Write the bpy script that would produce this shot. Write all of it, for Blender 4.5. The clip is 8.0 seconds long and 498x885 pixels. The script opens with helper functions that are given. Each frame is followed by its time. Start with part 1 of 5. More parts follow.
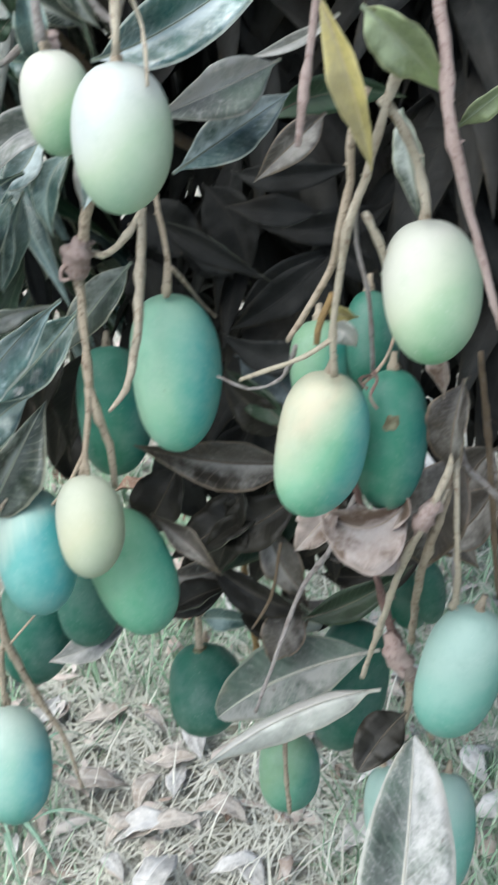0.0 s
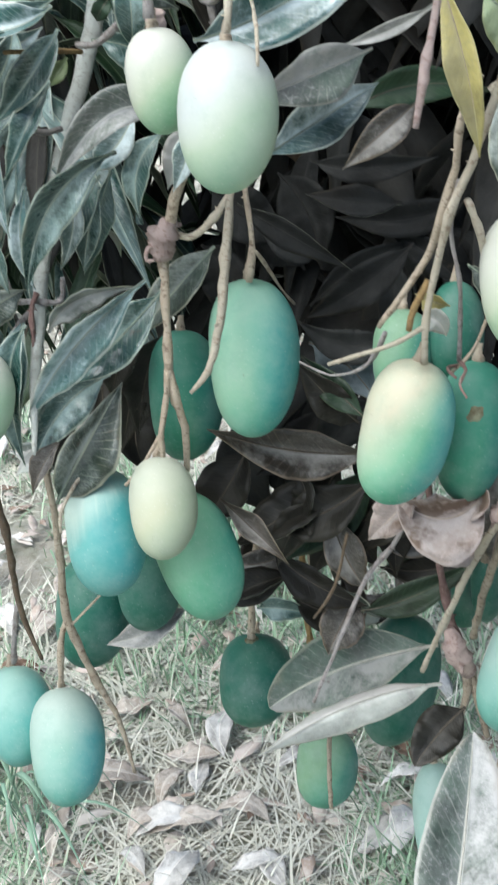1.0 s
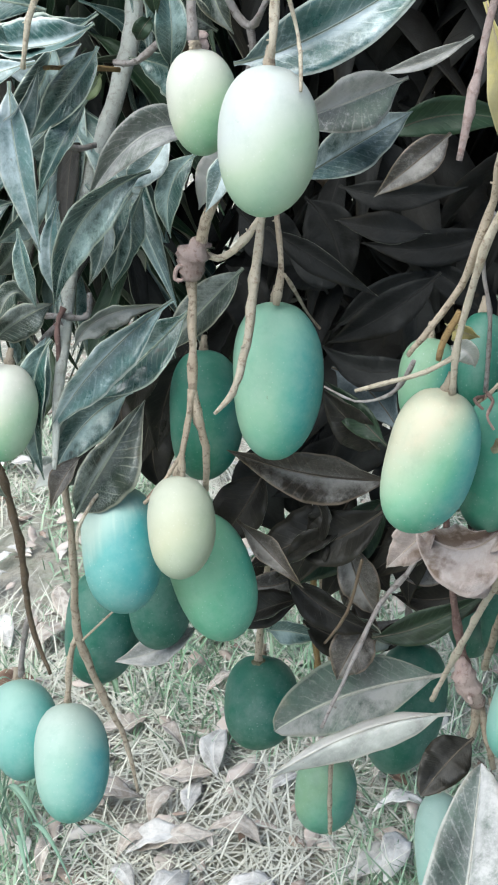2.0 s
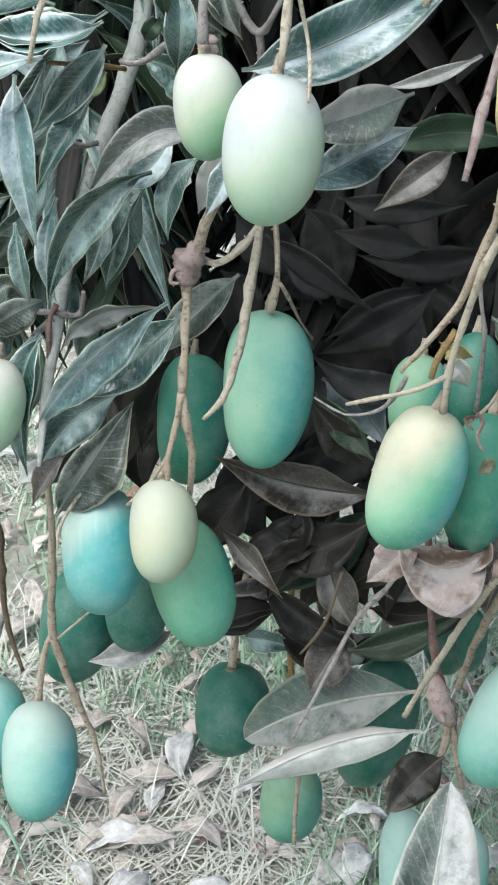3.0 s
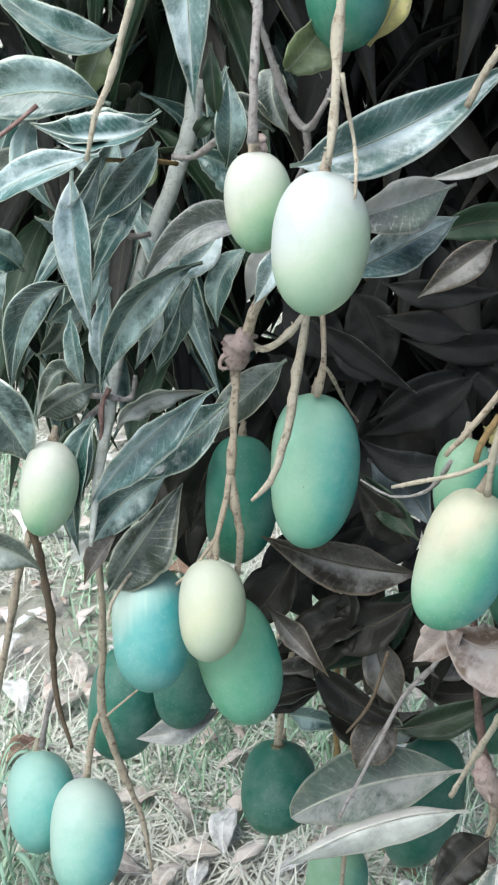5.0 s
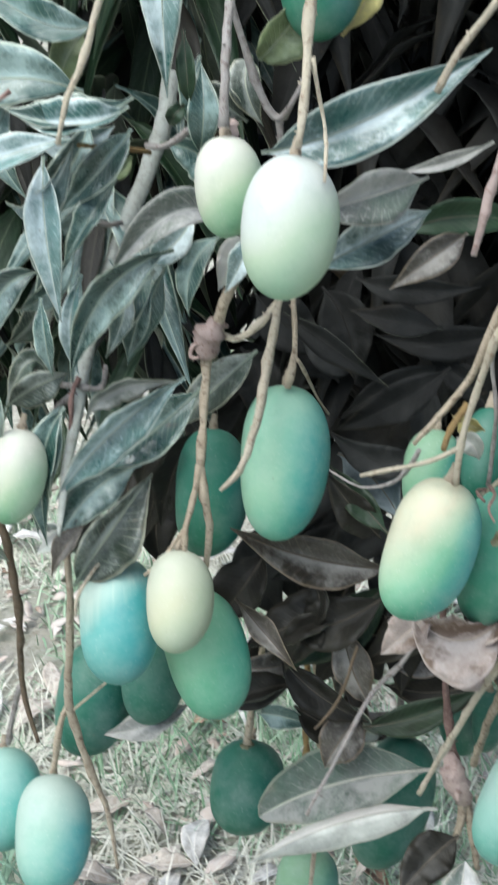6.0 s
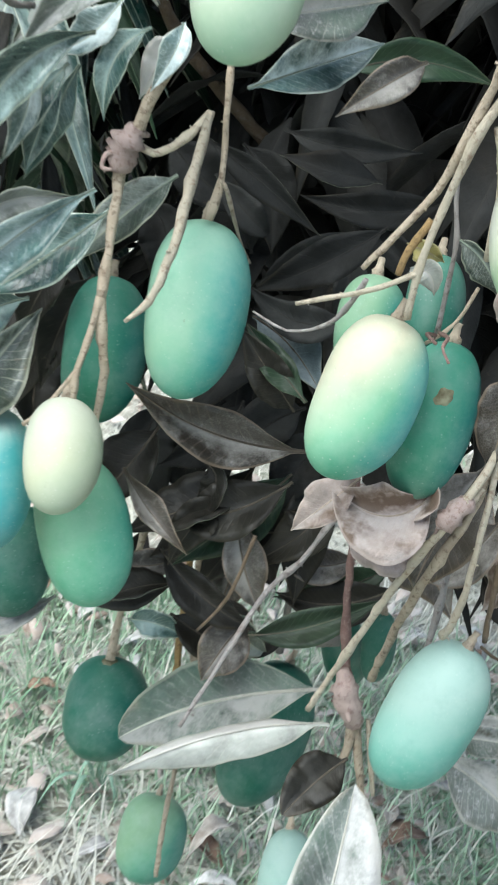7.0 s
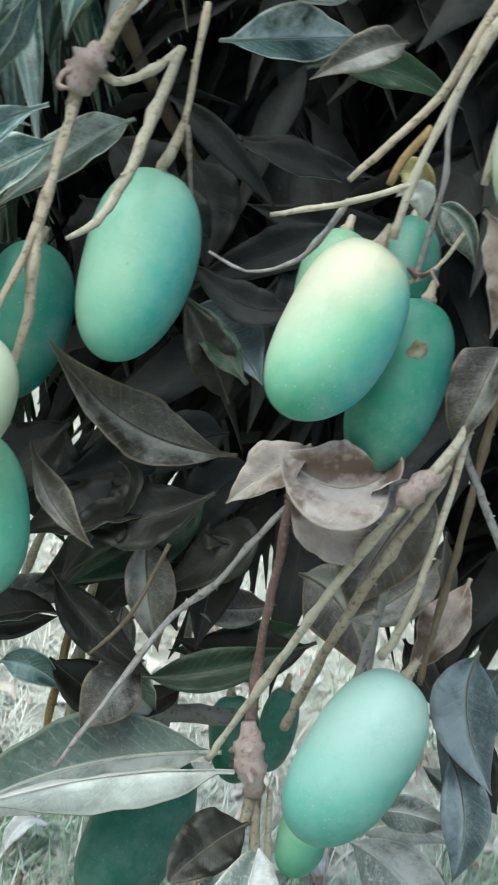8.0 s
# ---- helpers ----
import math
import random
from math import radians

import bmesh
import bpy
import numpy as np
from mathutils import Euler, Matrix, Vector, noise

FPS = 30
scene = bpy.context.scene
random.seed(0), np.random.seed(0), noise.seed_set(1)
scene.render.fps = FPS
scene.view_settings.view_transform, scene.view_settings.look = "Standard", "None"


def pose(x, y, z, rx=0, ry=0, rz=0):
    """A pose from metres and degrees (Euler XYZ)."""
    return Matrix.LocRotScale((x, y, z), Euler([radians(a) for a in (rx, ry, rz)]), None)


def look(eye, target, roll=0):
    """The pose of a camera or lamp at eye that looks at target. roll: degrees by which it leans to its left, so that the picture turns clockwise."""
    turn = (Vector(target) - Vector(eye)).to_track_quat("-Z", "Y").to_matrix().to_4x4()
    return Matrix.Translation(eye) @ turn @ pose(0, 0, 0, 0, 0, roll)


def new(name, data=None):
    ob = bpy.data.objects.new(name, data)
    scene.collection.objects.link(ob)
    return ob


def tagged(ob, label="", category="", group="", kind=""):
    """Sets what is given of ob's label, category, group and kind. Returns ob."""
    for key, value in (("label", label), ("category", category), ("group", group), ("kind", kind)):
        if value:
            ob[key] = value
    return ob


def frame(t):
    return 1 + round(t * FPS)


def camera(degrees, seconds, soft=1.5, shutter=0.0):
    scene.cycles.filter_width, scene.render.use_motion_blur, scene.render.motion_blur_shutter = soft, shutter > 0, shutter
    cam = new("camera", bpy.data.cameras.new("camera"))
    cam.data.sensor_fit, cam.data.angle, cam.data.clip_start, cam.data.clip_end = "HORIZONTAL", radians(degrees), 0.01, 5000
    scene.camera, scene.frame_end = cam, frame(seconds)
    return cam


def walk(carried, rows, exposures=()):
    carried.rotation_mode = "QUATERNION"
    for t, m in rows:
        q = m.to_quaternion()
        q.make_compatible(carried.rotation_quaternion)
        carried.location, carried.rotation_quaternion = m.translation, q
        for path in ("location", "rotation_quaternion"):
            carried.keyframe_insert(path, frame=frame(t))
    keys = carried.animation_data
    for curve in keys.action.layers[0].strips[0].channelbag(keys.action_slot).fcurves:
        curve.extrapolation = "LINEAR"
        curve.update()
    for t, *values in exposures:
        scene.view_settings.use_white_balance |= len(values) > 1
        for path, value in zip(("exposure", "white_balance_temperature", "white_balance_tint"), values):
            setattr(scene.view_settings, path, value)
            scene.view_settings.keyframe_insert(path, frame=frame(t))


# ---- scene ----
cam = camera(22.0, 8.0, soft=2.0, shutter=0.4)
PATH = [
    (0, (0.2184, -0.6951, 1.6173), (0.0039, 0.1394, 1.1098), -8.93),
    (0.2, (0.2086, -0.7043, 1.6138), (-0.0202, 0.1199, 1.0957), -8.85),
    (0.5, (0.1943, -0.7168, 1.6103), (-0.0288, 0.1086, 1.0918), -8.13),
    (0.7, (0.1875, -0.7146, 1.6103), (-0.0320, 0.1132, 1.0940), -7.69),
    (1, (0.1784, -0.7093, 1.6126), (-0.0441, 0.1258, 1.1094), -7.16),
    (1.2, (0.1724, -0.7082, 1.6145), (-0.0586, 0.1310, 1.1221), -6.85),
    (1.5, (0.1647, -0.7063, 1.6167), (-0.0611, 0.1330, 1.1221), -6.02),
    (2, (0.1631, -0.7107, 1.6159), (-0.0571, 0.1321, 1.1247), -4.83),
    (3.3, (0.1509, -0.7034, 1.6197), (-0.0484, 0.1440, 1.1275), -0.21),
    (3.5, (0.1442, -0.7006, 1.6216), (-0.0531, 0.1469, 1.1288), 0.23),
    (3.7, (0.1463, -0.7048, 1.6213), (-0.0506, 0.1510, 1.1431), -0.03),
    (4, (0.1521, -0.7111, 1.6214), (-0.0621, 0.1259, 1.1177), -1.13),
    (4.2, (0.1508, -0.7144, 1.6232), (-0.0860, 0.1158, 1.1186), -1.69),
    (4.5, (0.1473, -0.7196, 1.6287), (-0.0964, 0.1271, 1.1557), -1.76),
    (4.7, (0.1508, -0.7186, 1.6318), (-0.0940, 0.1367, 1.1751), -2.10),
    (5.8, (0.1651, -0.7295, 1.6262), (-0.0678, 0.1473, 1.2055), -1.81),
    (6, (0.1652, -0.7241, 1.6141), (-0.0630, 0.1507, 1.1866), -1.14),
    (6.5, (0.1467, -0.7240, 1.5624), (0.0029, 0.1521, 1.1023), 2.78),
    (7, (0.1211, -0.6759, 1.4825), (0.0107, 0.2275, 1.0681), 7.00),
    (7.3, (0.1191, -0.6362, 1.4288), (0.0335, 0.2842, 1.0472), 7.53),
    (7.5, (0.1160, -0.6240, 1.3938), (0.0510, 0.3054, 1.0304), 7.95),
    (7.7, (0.1049, -0.6328, 1.3630), (0.0746, 0.3228, 1.0698), 10.69),
    (8, (0.0956, -0.6498, 1.3052), (0.0667, 0.3298, 1.1063), 14.22),
]
EXPOSURES = [(0.0, 0.39, 6020, 5), (4.7, 0.42, 6020, 4), (6.5, 0.50, 6040, 4), (7.0, 0.70, 6020, 2), (7.5, 0.66, 5960, 0), (8.0, 0.50, 5850, -5)]
walk(cam, [(t, look(eye, target, roll)) for t, eye, target, roll in PATH], EXPOSURES)

import mathutils.bvhtree

# ---- world, sun, exposure ----
SUN_FROM = Vector((-0.38, -0.52, 1.35)).normalized()
world = bpy.data.worlds.new("world")
scene.world = world
world.use_nodes = True
wn = world.node_tree.nodes
sky = wn.new("ShaderNodeTexSky")
sky.sky_type = "NISHITA"
sky.sun_disc = False
sky.sun_elevation = math.asin(SUN_FROM.z)
sky.sun_rotation = math.atan2(SUN_FROM.x, SUN_FROM.y)
sky.air_density, sky.dust_density, sky.ozone_density = 1.0, 4.0, 1.0
wn["Background"].inputs["Strength"].default_value = 0.125
world.node_tree.links.new(sky.outputs["Color"], wn["Background"].inputs["Color"])
sun_data = bpy.data.lights.new("sun", "SUN")
sun_data.energy, sun_data.angle, sun_data.color = 3.3, radians(70), (1.0, 0.97, 0.92)
sun = new("sun", sun_data)
sun.matrix_world = look(SUN_FROM * 20, (0, 0, 0))

# ---- materials ----


class Nodes:
    """A short hand for node materials."""

    def __init__(self, name):
        self.mat = bpy.data.materials.new(name)
        self.mat.use_nodes = True
        self.tree = self.mat.node_tree
        self.bsdf = self.tree.nodes["Principled BSDF"]

    def add(self, kind, **values):
        node = self.tree.nodes.new(kind)
        for key, value in values.items():
            if key == "operation":
                node.operation = value
            elif key == "blend_type":
                node.blend_type = value
            elif key == "data_type":
                node.data_type = value
            else:
                self.put(node.inputs[key.replace("_", " ")], value)
        return node

    def put(self, socket, value):
        if hasattr(value, "is_output"):
            self.tree.links.new(value, socket)
        elif isinstance(value, tuple) and len(value) == 3 and socket.type == "RGBA":
            socket.default_value = (*value, 1)
        else:
            socket.default_value = value

    def coords(self, out="Object"):
        return self.add("ShaderNodeTexCoord").outputs[out]

    def noise(self, at, scale, detail=4.0, rough=0.55):
        return self.add("ShaderNodeTexNoise", Vector=at, Scale=scale, Detail=detail, Roughness=rough).outputs["Fac"]

    def ramp(self, fac, *stops):
        node = self.add("ShaderNodeValToRGB", Fac=fac)
        ramp = node.color_ramp
        while len(ramp.elements) < len(stops):
            ramp.elements.new(0.5)
        for element, (place, colour) in zip(ramp.elements, stops):
            element.position = place
            element.color = (*colour, 1) if isinstance(colour, tuple) else (colour, colour, colour, 1)
        return node.outputs["Color"]

    def mix(self, fac, a, b, how="MIX"):
        node = self.add("ShaderNodeMix", data_type="RGBA", blend_type=how)
        self.put(node.inputs["Factor"], fac)
        self.put(node.inputs["A"], a)
        self.put(node.inputs["B"], b)
        return node.outputs["Result"]

    def calc(self, how, a, b=0.0):
        node = self.add("ShaderNodeMath", operation=how)
        self.put(node.inputs[0], a)
        self.put(node.inputs[1], b)
        return node.outputs[0]

    def split(self, at):
        return self.add("ShaderNodeSeparateXYZ", Vector=at).outputs

    def random(self):
        return self.add("ShaderNodeObjectInfo").outputs["Random"]

    def island(self):
        return self.add("ShaderNodeNewGeometry").outputs["Random Per Island"]

    def bump(self, height, strength, distance):
        node = self.add("ShaderNodeBump", Height=height, Strength=strength, Distance=distance)
        self.put(self.bsdf.inputs["Normal"], node.outputs["Normal"])

    def done(self, colour, rough, spec=0.5, coat=0.0, sheen=0.0):
        self.put(self.bsdf.inputs["Base Color"], colour)
        self.put(self.bsdf.inputs["Roughness"], rough)
        self.put(self.bsdf.inputs["Specular IOR Level"], spec)
        self.put(self.bsdf.inputs["Coat Weight"], coat)
        return self.mat


def mango_skin(name, shoulder, flank, cheek, apex, streak=0.0, lit_cap=(0.42, 0.90), tilt=0.45):
    """Waxy mango skin: a paler shoulder and a deeper apex, partly light from above put into the colour, a green flank,
    a blue-green cheek, lenticels and patches of bloom.
    """
    n = Nodes(name)
    at, gen = n.coords(), n.coords("Generated")
    axis = n.split(gen)
    drift = n.calc("MULTIPLY", n.random(), 7.0)
    moved = n.add("ShaderNodeVectorMath", operation="ADD")
    n.put(moved.inputs[0], at)
    n.put(moved.inputs[1], n.add("ShaderNodeCombineXYZ", X=drift, Y=drift).outputs[0])
    at = moved.outputs[0]
    wobble = n.noise(at, 17.0, 3.0)
    height = n.calc("ADD", axis["Z"], n.calc("MULTIPLY", n.calc("SUBTRACT", wobble, 0.5), 0.45))
    height = n.calc("SUBTRACT", height, n.calc("MULTIPLY", n.calc("SUBTRACT", axis["X"], 0.5), tilt))
    side = n.calc("ADD", axis["X"], n.calc("MULTIPLY", n.calc("SUBTRACT", n.noise(at, 12.0, 2.0), 0.5), 0.5))
    # The deeper apex mixes own colour with painted shade on the underside.
    skin = n.mix(n.ramp(height, (0.05, 0.0), (0.5, 1.0)), apex, flank)
    skin = n.mix(n.ramp(side, (0.48, 0.0), (0.85, 1.0)), skin, cheek)
    # Light falling on the top is painted into the shoulder here.
    skin = n.mix(n.ramp(height, (lit_cap[0], 0.0), (lit_cap[1], 1.0)), skin, shoulder)
    if streak:
        lines = n.add("ShaderNodeMapping", Vector=at)
        lines.inputs["Scale"].default_value = (130, 130, 7)
        skin = n.mix(n.calc("MULTIPLY", n.ramp(n.noise(lines.outputs[0], 1.0, 3.0), (0.48, 0.0), (0.66, 1.0)), n.calc("MULTIPLY", n.ramp(height, (0.45, 0.0), (0.8, 1.0)), streak)), skin, shoulder)
    bloom = n.ramp(n.noise(at, 38.0, 6.0, 0.7), (0.40, 0.0), (0.78, 0.40))
    skin = n.mix(bloom, skin, tuple(0.6 * c + 0.27 for c in flank))
    dark = n.ramp(n.noise(at, 75.0, 5.0, 0.7), (0.52, 0.0), (0.82, 0.2))
    skin = n.mix(dark, skin, tuple(0.5 * c for c in apex))
    dots = n.add("ShaderNodeTexVoronoi", Vector=at, Scale=330.0).outputs["Distance"]
    spots = n.calc("MULTIPLY", n.ramp(dots, (0.07, 0.5), (0.20, 0.0)), n.ramp(n.noise(at, 50.0), (0.4, 0.1), (0.7, 1.0)))
    skin = n.mix(spots, skin, tuple(0.5 * c + 0.36 for c in shoulder))
    marks = n.ramp(n.noise(at, 110.0, 6.0, 0.7), (0.68, 0.0), (0.74, 0.45))
    skin = n.mix(marks, skin, (0.17, 0.14, 0.09))
    n.bump(n.calc("ADD", n.noise(at, 150.0, 4.0), n.calc("MULTIPLY", dots, 0.6)), 0.12, 0.0005)
    return n.done(skin, n.ramp(n.noise(at, 45.0), (0.3, 0.40), (0.7, 0.58)), 0.40)


SKINS = {
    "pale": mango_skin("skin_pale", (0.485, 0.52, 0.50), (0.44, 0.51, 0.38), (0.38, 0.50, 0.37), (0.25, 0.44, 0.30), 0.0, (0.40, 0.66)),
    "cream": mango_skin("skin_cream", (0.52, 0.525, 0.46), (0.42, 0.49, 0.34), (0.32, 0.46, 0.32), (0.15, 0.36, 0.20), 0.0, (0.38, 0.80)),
    "yellow": mango_skin("skin_yellow", (0.43, 0.455, 0.37), (0.43, 0.435, 0.295), (0.36, 0.42, 0.30), (0.33, 0.42, 0.30)),
    "blush": mango_skin("skin_blush", (0.50, 0.47, 0.345), (0.22, 0.45, 0.29), (0.035, 0.31, 0.32), (0.045, 0.29, 0.18), 0.0, (0.46, 0.90), 0.95),
    "bluish": mango_skin("skin_bluish", (0.38, 0.46, 0.41), (0.25, 0.41, 0.34), (0.09, 0.32, 0.33), (0.10, 0.32, 0.26), 0.0, (0.45, 0.92), 0.3),
    "teal": mango_skin("skin_teal", (0.22, 0.43, 0.31), (0.28, 0.48, 0.33), (0.045, 0.30, 0.28), (0.08, 0.34, 0.24)),
    "stripe": mango_skin("skin_stripe", (0.44, 0.55, 0.48), (0.13, 0.36, 0.335), (0.065, 0.29, 0.295), (0.07, 0.28, 0.25), 0.9, (0.50, 0.80)),
    "seapale": mango_skin("skin_seapale", (0.31, 0.45, 0.40), (0.18, 0.39, 0.325), (0.12, 0.34, 0.285), (0.07, 0.29, 0.22), 0.0, (0.40, 0.78)),
    "tealpale": mango_skin("skin_tealpale", (0.27, 0.44, 0.38), (0.14, 0.36, 0.31), (0.07, 0.29, 0.27), (0.06, 0.26, 0.22)),
    "olive": mango_skin("skin_olive", (0.20, 0.34, 0.21), (0.10, 0.30, 0.19), (0.045, 0.22, 0.18), (0.045, 0.20, 0.14), 0.0, (0.40, 0.85), 0.9),
    "green": mango_skin("skin_green", (0.22, 0.43, 0.26), (0.15, 0.40, 0.24), (0.08, 0.31, 0.23), (0.06, 0.27, 0.17)),
    # Green skin darkened for low and hidden fruit: their shade is painted in.
    "deep": mango_skin("skin_shade_tone", (0.034, 0.160, 0.110), (0.019, 0.130, 0.085), (0.012, 0.105, 0.080), (0.014, 0.095, 0.060)),
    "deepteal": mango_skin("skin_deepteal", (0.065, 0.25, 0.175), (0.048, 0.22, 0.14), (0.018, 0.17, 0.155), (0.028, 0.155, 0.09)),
}
CORK = Nodes("corky_scar")
CORK.bump(CORK.noise(CORK.coords(), 300.0, 5.0), 0.8, 0.001)
CORK = CORK.done(CORK.ramp(CORK.noise(CORK.coords(), 160.0, 5.0), (0.35, (0.13, 0.11, 0.065)), (0.65, (0.27, 0.27, 0.18))), 0.85, 0.2)


def leaf_skin(name, blade, rib, dust_sheen, amount, rough, spec=0.5, edge=0.6, stain=0.0):
    """A mango leaf: midrib and faint side veins by the leaf's own length and width, dust in patches, sky sheen painted
    on one half and along the fold, a paler worn margin.
    """
    n = Nodes(name)
    uv = n.split(n.coords("UV"))
    at = n.coords()
    across = n.calc("ABSOLUTE", n.calc("SUBTRACT", uv["Y"], 0.5))
    slant = n.calc("ADD", n.calc("MULTIPLY", uv["X"], 17.0), n.calc("MULTIPLY", n.calc("POWER", across, 0.8), -5.0))
    slant = n.calc("ADD", slant, n.calc("MULTIPLY", n.noise(at, 55.0, 3.0), 1.1))
    vein = n.calc("ABSOLUTE", n.calc("SUBTRACT", n.calc("FRACT", slant), 0.5))
    vein = n.calc("MULTIPLY", n.ramp(vein, (0.0, 1.0), (0.13, 0.0)), n.ramp(n.noise(at, 60.0, 2.0), (0.35, 0.0), (0.6, 1.0)))
    mid = n.ramp(across, (0.010, 1.0), (0.030, 0.0))
    tone = n.calc("ADD", 0.65, n.calc("MULTIPLY", n.random(), 0.7))
    mottle = n.ramp(n.noise(at, 28.0, 6.0, 0.65), (0.3, 0.40), (0.72, 1.55))
    colour = n.mix(1.0, blade, mottle, "MULTIPLY")
    grey = n.add("ShaderNodeCombineXYZ", X=tone, Y=tone, Z=tone).outputs[0]
    colour = n.mix(1.0, colour, grey, "MULTIPLY")
    warm = n.ramp(n.noise(at, 11.0, 3.0), (0.52, 0.0), (0.75, 0.3))
    colour = n.mix(warm, colour, n.mix(0.5, colour, (0.10, 0.075, 0.05)))
    colour = n.mix(n.calc("MULTIPLY", vein, 0.30), colour, rib)
    # One half of the blade is lightened: sky reflection put into the colour.
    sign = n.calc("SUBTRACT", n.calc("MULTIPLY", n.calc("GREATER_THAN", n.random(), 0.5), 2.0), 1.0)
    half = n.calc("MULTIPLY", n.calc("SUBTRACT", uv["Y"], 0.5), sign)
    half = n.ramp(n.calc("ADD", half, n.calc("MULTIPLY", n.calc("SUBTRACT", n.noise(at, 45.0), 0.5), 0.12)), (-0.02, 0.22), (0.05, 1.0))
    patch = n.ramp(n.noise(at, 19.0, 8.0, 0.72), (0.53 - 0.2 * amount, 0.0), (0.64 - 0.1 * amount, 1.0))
    colour = n.mix(n.calc("MULTIPLY", n.calc("MULTIPLY", patch, half), min(0.95, 1.5 * amount)), colour, dust_sheen)
    fine = n.ramp(n.noise(at, 260.0, 6.0, 0.8), (0.52, 0.0), (0.66, 1.0))
    colour = n.mix(n.calc("MULTIPLY", n.calc("MULTIPLY", fine, n.calc("ADD", 0.12, n.calc("MULTIPLY", patch, 0.8))), amount), colour, dust_sheen)
    cells = n.add("ShaderNodeTexVoronoi", Vector=at, Scale=640.0)
    cells.feature = "DISTANCE_TO_EDGE"
    net = n.calc("MULTIPLY", n.ramp(cells.outputs["Distance"], (0.02, 1.0), (0.09, 0.0)), n.ramp(n.noise(at, 34.0, 4.0, 0.6), (0.42, 0.0), (0.60, 0.5)))
    colour = n.mix(n.calc("MULTIPLY", net, amount if amount < 0.59 else 0.12), colour, dust_sheen)
    blot = n.ramp(n.noise(at, 60.0, 5.0, 0.65), (0.66, 0.0), (0.72, 0.75))
    colour = n.mix(blot, colour, (0.075, 0.058, 0.042))
    if stain:
        brown = n.ramp(n.noise(at, 27.0, 5.0, 0.6), (0.46, 0.0), (0.55, stain))
        colour = n.mix(brown, colour, (0.115, 0.075, 0.05))
    # Pale strip beside the midrib paints the reflection along the fold.
    fold_sheen = n.ramp(n.calc("ADD", across, n.calc("MULTIPLY", n.noise(at, 24.0, 4.0), 0.5)), (0.22, 1.0), (0.40, 0.0))
    colour = n.mix(n.calc("MULTIPLY", n.calc("MULTIPLY", fold_sheen, half), min(1.0, amount * 1.5)), colour, dust_sheen)
    burnt = n.ramp(n.calc("ADD", n.calc("MULTIPLY", uv["X"], 0.35), n.calc("ADD", n.calc("MULTIPLY", across, 0.7), n.calc("MULTIPLY", n.noise(at, 32.0, 4.0), 0.5))), (0.80, 0.0), (0.98, 0.8 * edge))
    colour = n.mix(burnt, colour, n.mix(0.6, rib, (0.22, 0.15, 0.055)))
    rim = n.ramp(n.calc("ADD", across, n.calc("MULTIPLY", n.noise(at, 90.0), 0.05)), (0.470, 0.0), (0.500, edge))
    colour = n.mix(rim, colour, rib)
    colour = n.mix(mid, colour, rib)
    n.bump(n.calc("ADD", n.calc("MULTIPLY", vein, -0.12), n.noise(at, 80.0, 5.0, 0.6)), 0.6, 0.0018)
    return n.done(colour, n.ramp(n.noise(at, 40.0, 5.0, 0.7), (0.3, rough - 0.06), (0.7, rough + 0.2)), spec)


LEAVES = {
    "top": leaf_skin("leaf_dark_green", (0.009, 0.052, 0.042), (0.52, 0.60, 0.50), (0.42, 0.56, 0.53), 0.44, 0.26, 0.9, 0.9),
    # Lighter, bluer copy of the green blade: sky sheen painted in.
    "sheen": leaf_skin("leaf_sky_sheen", (0.018, 0.088, 0.078), (0.56, 0.62, 0.56), (0.60, 0.70, 0.72), 0.66, 0.28, 0.9, 0.9),
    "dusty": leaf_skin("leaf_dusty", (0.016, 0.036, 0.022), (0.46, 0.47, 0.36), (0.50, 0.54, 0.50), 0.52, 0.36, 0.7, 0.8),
    # Blade darkened for leaves inside the tree: shade put into the colour.
    "dark": leaf_skin("leaf_dark_shade_tone", (0.016, 0.015, 0.011), (0.05, 0.042, 0.03), (0.06, 0.055, 0.045), 0.22, 0.46, 0.35, 0.2),
    # Shaded copy of the green leaf, with the shade in its base colour.
    "shade": leaf_skin("leaf_green_shade_tone", (0.014, 0.036, 0.016), (0.09, 0.13, 0.07), (0.06, 0.08, 0.06), 0.2, 0.42, 0.4, 0.3),
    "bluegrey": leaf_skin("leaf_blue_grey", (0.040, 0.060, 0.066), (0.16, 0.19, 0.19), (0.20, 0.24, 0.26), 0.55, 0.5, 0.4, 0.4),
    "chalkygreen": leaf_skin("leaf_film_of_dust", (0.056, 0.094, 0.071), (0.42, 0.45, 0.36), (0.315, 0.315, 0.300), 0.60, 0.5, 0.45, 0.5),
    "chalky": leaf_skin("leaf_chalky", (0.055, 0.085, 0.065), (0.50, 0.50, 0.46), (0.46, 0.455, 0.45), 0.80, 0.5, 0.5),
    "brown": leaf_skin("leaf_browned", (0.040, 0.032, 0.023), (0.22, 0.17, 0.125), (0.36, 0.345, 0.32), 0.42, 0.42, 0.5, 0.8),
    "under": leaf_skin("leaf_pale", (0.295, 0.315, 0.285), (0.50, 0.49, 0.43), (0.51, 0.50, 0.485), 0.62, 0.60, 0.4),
    "young": leaf_skin("leaf_young", (0.17, 0.22, 0.10), (0.38, 0.41, 0.23), (0.34, 0.40, 0.30), 0.30, 0.42),
    "yellow": leaf_skin("leaf_yellow", (0.46, 0.40, 0.14), (0.56, 0.51, 0.28), (0.34, 0.31, 0.20), 0.40, 0.50),
    "dry": leaf_skin("leaf_dry", (0.41, 0.335, 0.30), (0.47, 0.40, 0.36), (0.54, 0.50, 0.475), 0.26, 0.65, 0.3, 0.6, 0.9),
}
